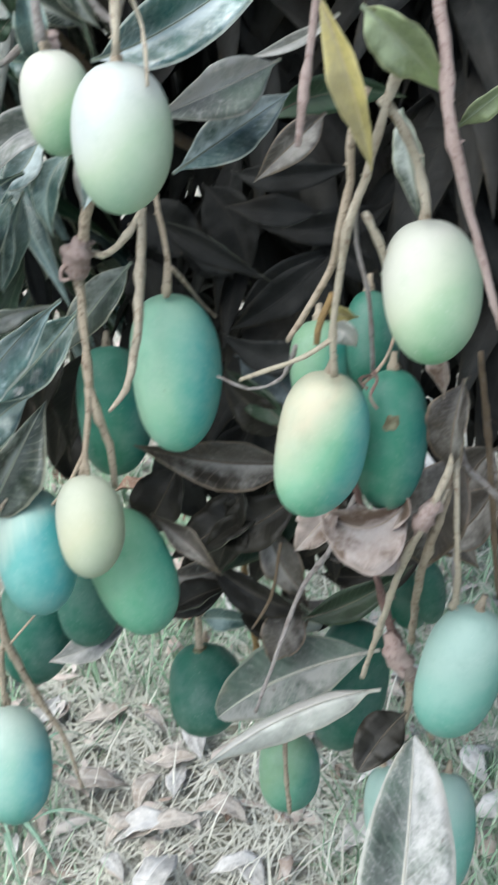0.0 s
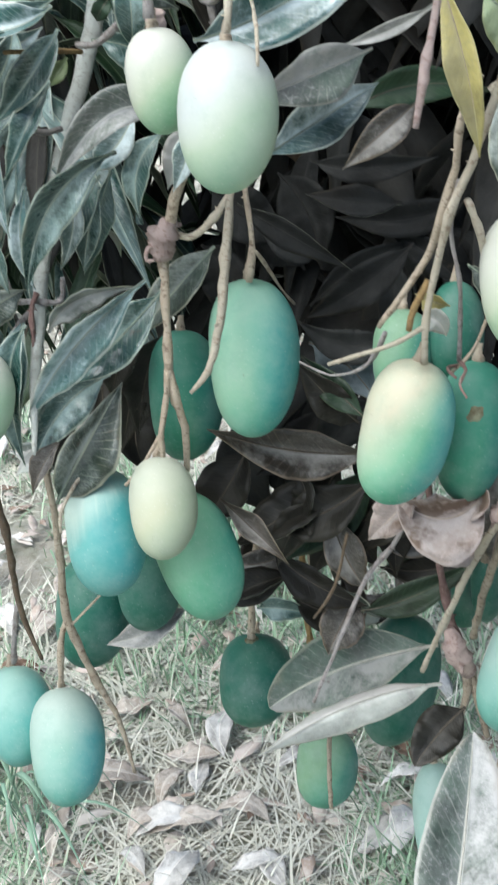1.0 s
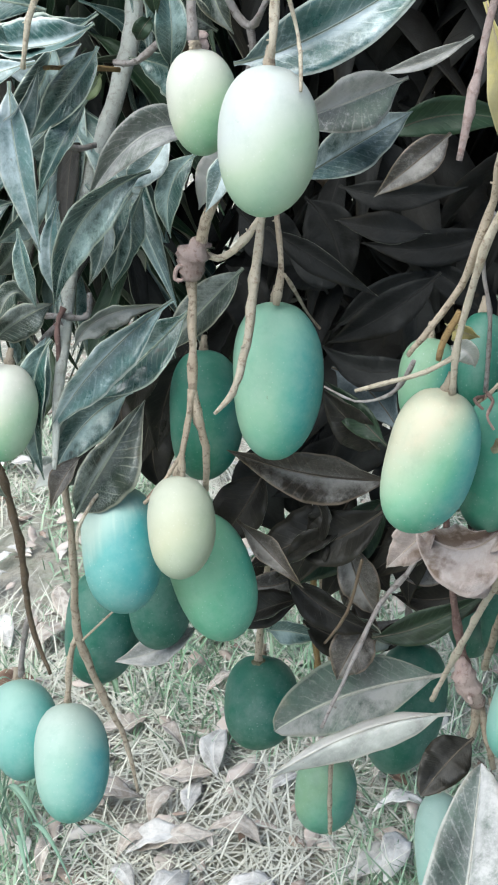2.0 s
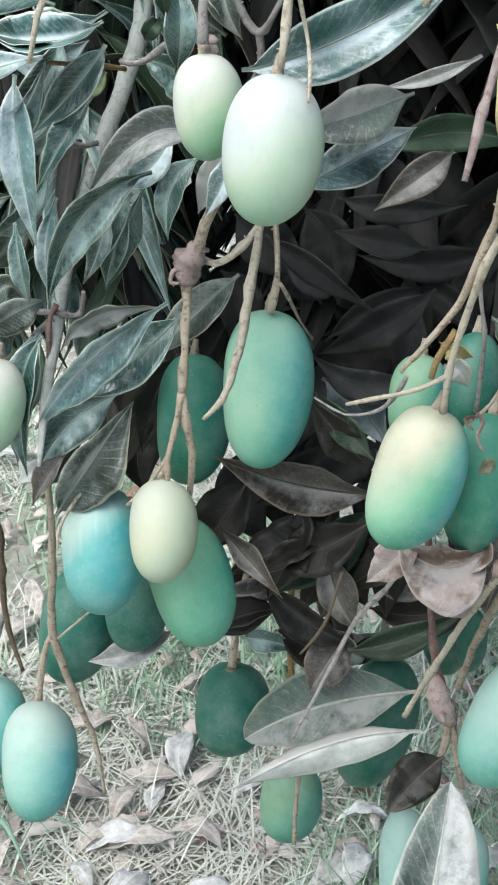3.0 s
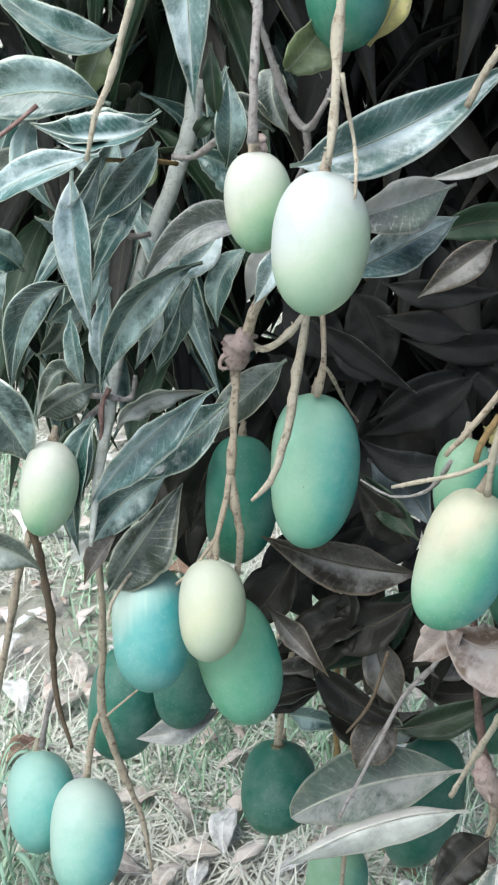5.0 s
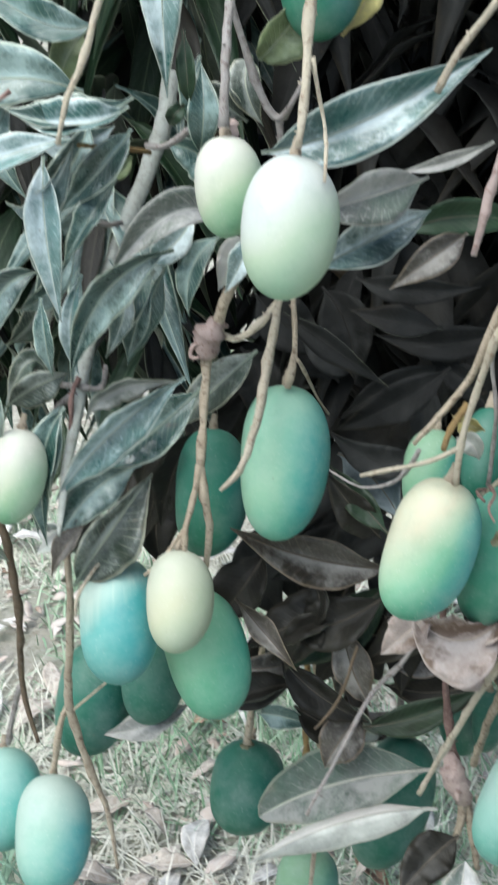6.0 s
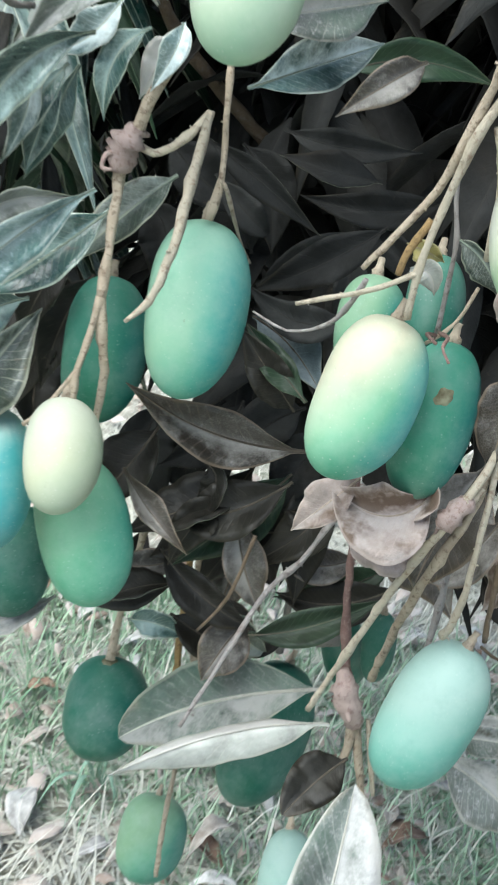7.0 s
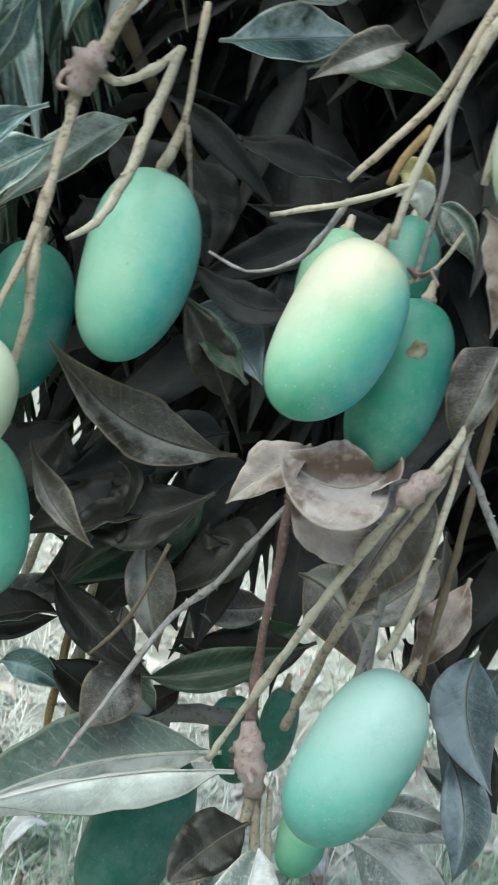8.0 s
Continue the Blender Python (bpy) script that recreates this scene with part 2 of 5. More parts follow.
# Near-black blade: the crown's inner darkness is put into the colour.
LEAVES["deep"] = leaf_skin("leaf_deep_shade_tone", (0.022, 0.023, 0.022), (0.031, 0.031, 0.028), (0.043, 0.044, 0.043), 0.26, 0.6, 0.2, 0.2)
LEAF_BACK = leaf_skin("leaf_underside", (0.065, 0.090, 0.060), (0.26, 0.28, 0.20), (0.22, 0.23, 0.21), 0.35, 0.55)


def bark_skin(name, colour, ring, knot):
    n = Nodes(name)
    at = n.coords()
    base = n.mix(n.ramp(n.noise(at, 60.0, 5.0, 0.7), (0.35, 0.0), (0.7, 1.0)), colour, ring)
    base = n.mix(n.ramp(n.noise(at, 260.0, 6.0, 0.7), (0.52, 0.0), (0.66, 0.9)), base, knot)
    tone = n.calc("ADD", 0.8, n.calc("MULTIPLY", n.random(), 0.4))
    base = n.mix(1.0, base, n.add("ShaderNodeCombineXYZ", X=tone, Y=tone, Z=tone).outputs[0], "MULTIPLY")
    n.bump(n.noise(at, 260.0, 6.0, 0.75), 1.0, 0.0025)
    return n.done(base, 0.72, 0.3)


BARKS = {
    "tan": bark_skin("twig_tan", (0.52, 0.45, 0.35), (0.38, 0.31, 0.23), (0.15, 0.105, 0.075)),
    "pale": bark_skin("twig_pale", (0.60, 0.55, 0.44), (0.48, 0.42, 0.32), (0.30, 0.22, 0.16)),
    "greybark": bark_skin("limb_grey", (0.56, 0.59, 0.55), (0.46, 0.48, 0.44), (0.34, 0.33, 0.29)),
    "bark": bark_skin("twig_grey", (0.38, 0.36, 0.35), (0.28, 0.25, 0.23), (0.15, 0.12, 0.11)),
    "dark": bark_skin("twig_dark", (0.20, 0.15, 0.10), (0.12, 0.09, 0.06), (0.20, 0.17, 0.14)),
    "redtwig": bark_skin("twig_reddish", (0.30, 0.19, 0.17), (0.19, 0.115, 0.10), (0.40, 0.30, 0.26)),
    "pink": bark_skin("twig_pinkish", (0.52, 0.42, 0.39), (0.40, 0.30, 0.27), (0.26, 0.17, 0.15)),
    "yellowtwig": bark_skin("twig_ochre", (0.36, 0.25, 0.11), (0.25, 0.17, 0.08), (0.16, 0.10, 0.05)),
    "trunk": bark_skin("trunk_bark", (0.15, 0.125, 0.10), (0.08, 0.065, 0.055), (0.22, 0.20, 0.17)),
}


def soil():
    n = Nodes("soil")
    at = n.coords()
    c = n.mix(n.ramp(n.noise(at, 3.0, 6.0), (0.35, 0.0), (0.65, 1.0)), (0.40, 0.375, 0.31), (0.54, 0.51, 0.44))
    c = n.mix(n.ramp(n.noise(at, 45.0, 6.0, 0.7), (0.45, 0.0), (0.7, 1.0)), c, (0.52, 0.50, 0.45))
    c = n.mix(n.ramp(n.noise(at, 9.0, 5.0, 0.65), (0.46, 0.0), (0.66, 0.7)), c, (0.31, 0.34, 0.25))
    c = n.mix(n.ramp(n.noise(at, 24.0, 5.0, 0.7), (0.55, 0.0), (0.70, 0.7)), c, (0.20, 0.175, 0.14))
    n.bump(n.noise(at, 60.0, 8.0, 0.75), 0.9, 0.02)
    return n.done(c, 0.95, 0.15)


def blade_skin(name, a, b):
    n = Nodes(name)
    c = n.mix(n.island(), a, b)
    c = n.mix(n.ramp(n.noise(n.coords(), 2.2, 3.0), (0.35, 0.0), (0.65, 0.5)), c, a)
    return n.done(c, 0.6, 0.3)


SOIL = soil()
GRASS = blade_skin("grass_green", (0.22, 0.36, 0.22), (0.51, 0.61, 0.46))
BROAD_GRASS = blade_skin("grass_broad", (0.17, 0.31, 0.21), (0.34, 0.46, 0.36))
STRAW = blade_skin("grass_dry", (0.56, 0.555, 0.475), (0.76, 0.75, 0.67))
LITTER = {
    "pale": leaf_skin("litter_pale", (0.58, 0.56, 0.53), (0.66, 0.63, 0.59), (0.70, 0.69, 0.67), 0.5, 0.75, 0.2),
    "tan": leaf_skin("litter_tan", (0.54, 0.48, 0.42), (0.60, 0.54, 0.47), (0.66, 0.62, 0.57), 0.45, 0.75, 0.2, 0.6, 0.5),
    "brown": leaf_skin("litter_brown", (0.22, 0.14, 0.10), (0.34, 0.24, 0.17), (0.42, 0.34, 0.28), 0.35, 0.75, 0.2),
    "rust": leaf_skin("litter_rust", (0.30, 0.12, 0.055), (0.42, 0.22, 0.10), (0.40, 0.30, 0.22), 0.25, 0.7, 0.2),
}

# ---- mesh helpers ----


def mesh_of(name, verts, faces, mats, index=None, uvs=None, smooth=True):
    data = bpy.data.meshes.new(name)
    data.from_pydata([tuple(v) for v in verts], [], faces)
    for m in mats:
        data.materials.append(m)
    if index is not None:
        data.polygons.foreach_set("material_index", index)
    if uvs is not None:
        layer = data.uv_layers.new(name="UVMap")
        loops = np.empty(len(data.loops), dtype=np.int32)
        data.loops.foreach_get("vertex_index", loops)
        layer.data.foreach_set("uv", np.asarray(uvs, dtype=np.float32)[loops].ravel())
    data.polygons.foreach_set("use_smooth", [smooth] * len(data.polygons))
    data.update()
    return data


def part(name, data, parent, label=""):
    ob = new(name, data)
    ob.parent = parent
    return tagged(ob, label)


def thing(name, at, label, category, group="", kind=""):
    ob = new(name)
    ob.location = at
    ob.empty_display_size = 0.02
    return tagged(ob, label, category, group, kind)


def leaf_form(base, mid, tip, width, normal, cup, seed, along=26, across=6, thick=0.0005, wave=0.085, blunt=False):
    """Verts, faces, face sides and UVs of one lance-shaped leaf with a petiole end, a folded midrib and wavy margins."""
    rng = random.Random(seed)
    base, mid, tip, normal = Vector(base), Vector(mid), Vector(tip), Vector(normal).normalized()
    bend = 2 * mid - 0.5 * (base + tip)
    phase, freq, skew = rng.uniform(0, 6.3), rng.uniform(5, 10), rng.uniform(-0.08, 0.08)
    rows, uvs = [], []
    for i in range(along + 1):
        s = i / along
        p = (1 - s) ** 2 * base + 2 * s * (1 - s) * bend + s * s * tip
        d = ((1 - s) * (bend - base) + s * (tip - bend)).normalized()
        side = d.cross(normal).normalized()
        up = side.cross(d)
        body = max(0.0, (s - 0.05) / 0.95)
        w = width * 0.53 * (math.sin(math.pi * body ** 0.85) ** (0.62 if blunt and body > 0.44 else 1.18) if 0 < body < 1 else 0.0)
        w = max(w, 0.0012 if s < 0.5 else 0.0003)
        ring = []
        for j in range(across + 1):
            v = 2 * j / across - 1
            ripple = wave * w * (math.sin(freq * s * 2 + phase + (2.0 if v > 0 else 0.0)) + 0.4 * math.sin(freq * s * 5.3 + 2 * phase)) * abs(v) ** 1.5
            lift = cup * w * (abs(v) ** 1.1) + ripple * 2
            ring.append(p + side * (v * w * (1 + skew * v)) + up * lift)
            uvs.append((s, (v + 1) / 2))
        rows.append((ring, up))
    verts = [q for ring, up in rows for q in ring]
    nv = len(verts)
    verts += [q - up * thick * (1.8 if k == across // 2 else 1.0) for ring, up in rows for k, q in enumerate(ring)]
    uvs = uvs + uvs
    faces, index = [], []
    m = across + 1
    for i in range(along):
        for j in range(across):
            a, b, c, d = i * m + j, i * m + j + 1, (i + 1) * m + j + 1, (i + 1) * m + j
            faces.append((a, b, c, d))
            index.append(0)
            faces.append((nv + a, nv + d, nv + c, nv + b))
            index.append(1)
    for i in range(along):
        for j, flip in ((0, False), (across, True)):
            a, b = i * m + j, (i + 1) * m + j
            f = (a, b, nv + b, nv + a)
            faces.append(f[::-1] if flip else f)
            index.append(1)
    return verts, faces, index, uvs


def tube_form(points, sides=8, lumps=0.0, seed=0, spurs=False):
    """A tapering tube along (x, y, z, radius) points, smoothed, with nodes and closed ends."""
    rng = random.Random(seed)
    pts = [Vector(p[:3]) for p in points]
    rad = [p[3] for p in points]
    fine, radii = [], []
    for i in range(len(pts) - 1):
        a, b, c, d = pts[max(i - 1, 0)], pts[i], pts[i + 1], pts[min(i + 2, len(pts) - 1)]
        steps = max(3, min(9, int((c - b).length / 0.008)))
        for k in range(steps):
            s = k / steps
            fine.append(0.5 * (2 * b + (c - a) * s + (2 * a - 5 * b + 4 * c - d) * s * s + (3 * b - a - 3 * c + d) * s ** 3))
            radii.append(rad[i] + (rad[i + 1] - rad[i]) * (3 * s * s - 2 * s ** 3))
    fine.append(pts[-1])
    radii.append(rad[-1])
    verts, faces = [], []
    ref = Vector((0.3, 1.0, 0.2)).normalized()
    for i, (p, r) in enumerate(zip(fine, radii)):
        d = (fine[min(i + 1, len(fine) - 1)] - fine[max(i - 1, 0)]).normalized()
        x = d.cross(ref).normalized()
        y = d.cross(x)
        if lumps and 0 < i < len(fine) - 1:
            p = p + (x * rng.uniform(-1, 1) + y * rng.uniform(-1, 1)) * r * lumps * 1.2
        swell = 1 + lumps * rng.uniform(-0.5, 0.5) + (lumps * rng.uniform(1.0, 2.8) if rng.random() < 0.2 else 0.0)
        for j in range(sides):
            a = 2 * math.pi * j / sides
            q = r * swell * (1 + lumps * rng.uniform(-0.6, 0.6))
            verts.append(p + x * math.cos(a) * q + y * math.sin(a) * q)
    for i in range(len(fine) - 1):
        for j in range(sides):
            k = (j + 1) % sides
            faces.append((i * sides + j, i * sides + k, (i + 1) * sides + k, (i + 1) * sides + j))
    faces.append(tuple(range(sides))[::-1])
    faces.append(tuple((len(fine) - 1) * sides + j for j in range(sides)))
    if spurs:
        for i in range(1, len(fine) - 1):
            if rng.random() > 0.42:
                continue
            d = (fine[i + 1] - fine[i - 1]).normalized()
            out = d.cross(Vector((rng.uniform(-1, 1), rng.uniform(-1, 1), rng.uniform(-1, 1)))).normalized()
            r, k = radii[i], len(verts)
            root, w = fine[i] + out * r * 0.6, r * rng.uniform(0.3, 0.55)
            end = root + out * r * rng.uniform(0.6, 1.3) + d * r * rng.uniform(-0.5, 0.8)
            across = d.cross(out)
            verts += [root + d * w, root + across * w, root - d * w, root - across * w]
            verts += [end + d * w * 0.5, end + across * w * 0.5, end - d * w * 0.5, end - across * w * 0.5]
            faces += [(k + m, k + (m + 1) % 4, k + 4 + (m + 1) % 4, k + 4 + m) for m in range(4)] + [(k + 4, k + 5, k + 6, k + 7)]
    return verts, faces


def mango_form(length, width, seed, full=2.55, taper=0.07):
    """A mango along local -z from the stalk at the origin: fuller shoulder, flattened sides, a slight beak."""
    rng = random.Random(seed)
    rings, sides = 36, 48
    bow, beak, flat = rng.uniform(0.02, 0.05), rng.uniform(0.0, 0.05), rng.uniform(0.86, 0.94)
    lump = Vector((rng.uniform(0, 9), rng.uniform(0, 9), rng.uniform(0, 9)))
    verts = []
    for i in range(rings + 1):
        s = i / rings
        a = math.pi * s
        z = -length * (0.5 - 0.5 * math.cos(a))
        t = -z / length
        r = 0.5 * width * (max(0.0, 1 - abs(2 * t - 1) ** full) ** 0.5) * (1.02 + 0.5 * taper - taper * t)
        cx = bow * width * math.sin(math.pi * t) - beak * width * max(0.0, t - 0.7)
        for j in range(sides):
            b = 2 * math.pi * j / sides
            q = Vector((cx + r * math.cos(b), flat * r * math.sin(b), z - 0.012 * length * math.exp(-(t / 0.03) ** 2)))
            q *= 1 + 0.022 * noise.noise(q * 22 + lump)
            verts.append(q)
    faces = []
    for i in range(rings):
        for j in range(sides):
            k = (j + 1) % sides
            faces.append((i * sides + j, (i + 1) * sides + j, (i + 1) * sides + k, i * sides + k))
    return verts, faces


# ---- ground ----


def rise(x, y):
    return 0.035 * noise.noise(Vector((x * 0.9, y * 0.9, 0.3))) + 0.012 * noise.noise(Vector((x * 4, y * 4, 1.7)))


def build_ground():
    n = 150
    line = [math.sinh(6.2 * (2 * i / n - 1)) / math.sinh(6.2) * 600 for i in range(n + 1)]
    verts = [(x, y + 1.5, rise(x, y + 1.5) if abs(x) + abs(y) < 40 else 0.0) for y in line for x in line]
    faces = [(j * (n + 1) + i, j * (n + 1) + i + 1, (j + 1) * (n + 1) + i + 1, (j + 1) * (n + 1) + i) for j in range(n) for i in range(n)]
    tagged(new("ground", mesh_of("ground", verts, faces, [SOIL])), "dry pale soil under thin grass and leaf litter", "ground", kind="structure")


def build_grass(name, count, mat, label, tall, flat, thin, sparse, seed, thinning=0.0):
    rng = np.random.default_rng(seed)
    verts, faces = [], []
    tufts = [(rng.uniform(-0.9, 0.85) * (0.7 + 0.45 * u), u) for u in (-0.1 + 4.6 * rng.random(count // 14) ** 1.3)]
    tufts += [(rng.uniform(-4.5, 4.5), rng.uniform(-3.0, 7.5)) for _ in range(count // 9)]
    k = 0
    for tx, ty in tufts:
        if noise.noise(Vector((tx * 1.7, ty * 1.7, seed))) < sparse + thinning * max(0.0, ty - 1.1):
            continue
        for _ in range(14):
            x, y = tx + rng.normal(0, 0.045), ty + rng.normal(0, 0.045)
            h = tall * rng.uniform(0.45, 1.2)
            a = rng.uniform(0, 2 * math.pi)
            lean = rng.uniform(*flat)
            w = rng.uniform(*thin)
            dx, dy = math.cos(a), math.sin(a)
            sx, sy = -dy * w, dx * w
            z = rise(x, y) - 0.003
            steps = ((0.0, 0.0, 1.0), (0.4 * lean, 0.55, 0.9), (lean, 0.8 if lean > 1 else 1.0, 0.15))
            for out, up, fat in steps:
                px_, py_, pz = x + dx * out * h, y + dy * out * h, z + up * h * (0.35 if lean > 1.0 else 1.0)
                verts += [(px_ - sx * fat, py_ - sy * fat, pz), (px_ + sx * fat, py_ + sy * fat, pz)]
            faces += [(k, k + 1, k + 3, k + 2), (k + 2, k + 3, k + 5, k + 4)]
            k += 6
    tagged(new(name, mesh_of(name, verts, faces, [mat])), label, "grass", kind="stuff")


build_ground()
build_grass("green_grass", 52000, GRASS, "thin green grass growing in short tufts", 0.075, (0.4, 1.5), (0.0010, 0.0028), -0.20, 3, 0.34)
build_grass("dry_grass", 38000, STRAW, "pale dry straw lying flat between the grass", 0.09, (0.9, 1.9), (0.0008, 0.0024), -0.3, 5)


def build_fragments(count, seed):
    """Torn bits of dead leaves strewn over the grass."""
    rng = random.Random(seed)
    verts, faces, uvs = [], [], []
    for n in range(count):
        y = -0.1 + 4.2 * rng.random() ** 1.25
        x = rng.uniform(-0.95, 0.85) * (0.75 + 0.45 * y) if n % 4 else rng.uniform(-4, 4)
        y = y if n % 4 else rng.uniform(-2.5, 6.5)
        size, a = rng.uniform(0.025, 0.075), rng.uniform(0, 6.3)
        at = Vector((x, y, rise(x, y) + rng.uniform(0.006, 0.03)))
        d = Vector((math.cos(a), math.sin(a), rng.uniform(-0.3, 0.3))) * size * 0.5
        form = leaf_form(at - d, at + Vector((0, 0, rng.uniform(-0.1, 0.25) * size)), at + d, size * rng.uniform(0.3, 0.6), (rng.uniform(-0.4, 0.4), rng.uniform(-0.4, 0.4), 1), rng.uniform(-0.5, 0.8), n, 4, 2, 0.0006, 0.2)
        k = len(verts)
        verts += form[0]
        faces += [tuple(q + k for q in f) for f in form[1]]
        uvs += form[3]
    n = Nodes("litter_bits")
    c = n.ramp(n.island(), (0.0, (0.62, 0.57, 0.53)), (0.45, (0.54, 0.46, 0.41)), (0.75, (0.46, 0.37, 0.31)), (0.95, (0.24, 0.17, 0.13)))
    c = n.mix(n.ramp(n.noise(n.coords(), 60.0, 5.0), (0.45, 0.0), (0.7, 0.6)), c, (0.66, 0.63, 0.60))
    data = mesh_of("leaf_fragments", verts, faces, [n.done(c, 0.8, 0.2)], None, uvs)
    tagged(new("leaf_fragments", data), "torn bits of dry leaves strewn in the grass", "leaf litter", kind="stuff")


def grass_clump(x, y, blades, size, seed):
    rng = random.Random(seed)
    clump = thing("grass_clump", (x, y, rise(x, y)), "clump of broad arching green grass blades", "grass", "broad grass clumps")
    for n in range(blades):
        a, reach, h = rng.uniform(0, 6.3), rng.uniform(0.4, 1.1) * size, rng.uniform(0.35, 0.9) * size
        d = Vector((math.cos(a), math.sin(a), 0))
        root = d * 0.01 * size / 0.2
        form = leaf_form(root, root + d * reach * 0.5 + Vector((0, 0, h)), root + d * reach + Vector((0, 0, h * 0.35)), rng.uniform(0.005, 0.009), (d.x * -0.3, d.y * -0.3, 1), 0.5, n, 12, 2, 0.0003, 0.02)
        part("blade", mesh_of("blade", *form[:2], [BROAD_GRASS, BROAD_GRASS], form[2], form[3]), clump)


build_fragments(2400, 8)
grass_clump(-0.65, 0.68, 18, 0.20, 1)
grass_clump(-0.71, 0.73, 16, 0.18, 2)
grass_clump(-0.79, 0.85, 14, 0.18, 4)
grass_clump(-0.27, 1.02, 10, 0.12, 3)

# ---- the tree ----
tree = thing("mango_tree", (0.95, 1.05, 0.0), "mango tree with drooping leafy twigs reaching the grass", "tree")
tree_inverse = Matrix.Translation(tree.location).inverted()


def tree_part(name, verts, faces, mats, index=None, uvs=None, label="", kind=""):
    verts = [tree_inverse @ Vector(v) for v in verts]
    return tagged(part(name, mesh_of(name, verts, faces, mats, index, uvs), tree, label), kind=kind)


LEAF_LABELS = {
    "sheen": "glossy blue-green leaf, sky sheen painted into its colour", "dusty": "dusty grey-green leaf", "dark": "dark leaf, shade put into its colour", "shade": "green leaf, shade put into its colour", "bluegrey": "shaded blue-grey dusty leaf", "chalkygreen": "green leaf under a film of dust", "brown": "browned old leaf", "deep": "leaf in deep shade, darkened in its colour", "chalky": "leaf coated with pale dust", "under": "leaf showing its pale underside",
    "young": "light green young leaf", "yellow": "yellowing leaf", "dry": "curled dry pinkish leaf", "top": "dark green leaf",
}
made_leaves = []


def leaf(base, mid, tip, width, normal, look_of, cup=0.25, blunt=False):
    fold = cup if look_of == "dry" else 2.1 * cup
    verts, faces, index, uvs = leaf_form(base, mid, tip, width, normal, fold, len(made_leaves), wave=0.12 if look_of == "dry" else 0.085, blunt=blunt)
    made_leaves.append(tree_part("leaf", verts, faces, [LEAVES[look_of], LEAF_BACK if look_of not in ("dry", "yellow") else LEAVES[look_of]], index, uvs, LEAF_LABELS[look_of]))
    midrib(made_leaves[-1], base, mid, tip, width, normal, look_of)


# The dim rib is darkened to match the shade-coloured leaves.
RIBS = {name: bark_skin("rib_" + name, colour, tuple(0.8 * c for c in colour), tuple(0.6 * c for c in colour)) for name, colour in (
    ("fresh", (0.36, 0.42, 0.33)), ("pale", (0.56, 0.55, 0.49)), ("old", (0.13, 0.11, 0.085)), ("dry", (0.46, 0.38, 0.30)), ("dim", (0.030, 0.029, 0.026)))}
RIB_OF = {"top": "fresh", "sheen": "fresh", "young": "fresh", "dusty": "fresh", "chalky": "pale", "under": "pale", "yellow": "dry", "dry": "dry", "brown": "old", "dark": "old", "deep": "dim", "shade": "old", "bluegrey": "old", "chalkygreen": "pale"}


def midrib(blade, base, mid, tip, width, normal, look_of):
    base, mid, tip, normal = Vector(base), Vector(mid), Vector(tip), Vector(normal).normalized()
    bend = 2 * mid - 0.5 * (base + tip)
    line = []
    for s in (0.0, 0.1, 0.35, 0.65, 0.97):
        p = (1 - s) ** 2 * base + 2 * s * (1 - s) * bend + s * s * tip
        line.append((*(tree_inverse @ p), max(0.00025, width * 0.028 * (1 - 0.85 * s))))
    verts, faces = tube_form(line, 6, 0.05, len(made_leaves))
    part("midrib", mesh_of("midrib", verts, faces, [RIBS[RIB_OF[look_of]]]), blade)


made_twigs = []


def twig(name, bark, points):
    rough = {"trunk": 0.06, "greybark": 0.05}.get(bark, 0.15)
    verts, faces = tube_form(points, 10, rough, len(made_twigs), rough > 0.1)
    made_twigs.append(tree_part(name, verts, faces, [BARKS[bark]]))


tree_part("trunk", *tube_form([(0.95, 1.05, -0.08, 0.17), (0.95, 1.06, 0.25, 0.13), (0.90, 1.08, 0.9, 0.115), (0.84, 1.05, 1.6, 0.10), (0.70, 1.0, 2.3, 0.08)], 16, 0.08, 3), [BARKS["trunk"]], label="rough grey-brown trunk")
twig("limb", "trunk", [(0.86, 1.06, 1.4, 0.06), (0.6, 0.8, 1.75, 0.045), (0.3, 0.5, 1.95, 0.03), (0.05, 0.25, 1.9, 0.018), (-0.09, 0.10, 1.66, 0.010)])
twig("limb", "trunk", [(0.80, 1.04, 1.8, 0.06), (0.5, 0.6, 2.05, 0.04), (0.3, 0.2, 1.9, 0.024), (0.22, -0.05, 1.7, 0.014), (0.2, -0.1, 1.52, 0.008)])
twig("limb", "trunk", [(0.90, 1.07, 0.95, 0.05), (0.65, 0.75, 1.2, 0.035), (0.42, 0.4, 1.22, 0.022), (0.27, 0.05, 1.18, 0.012), (0.22, -0.07, 1.16, 0.008)])


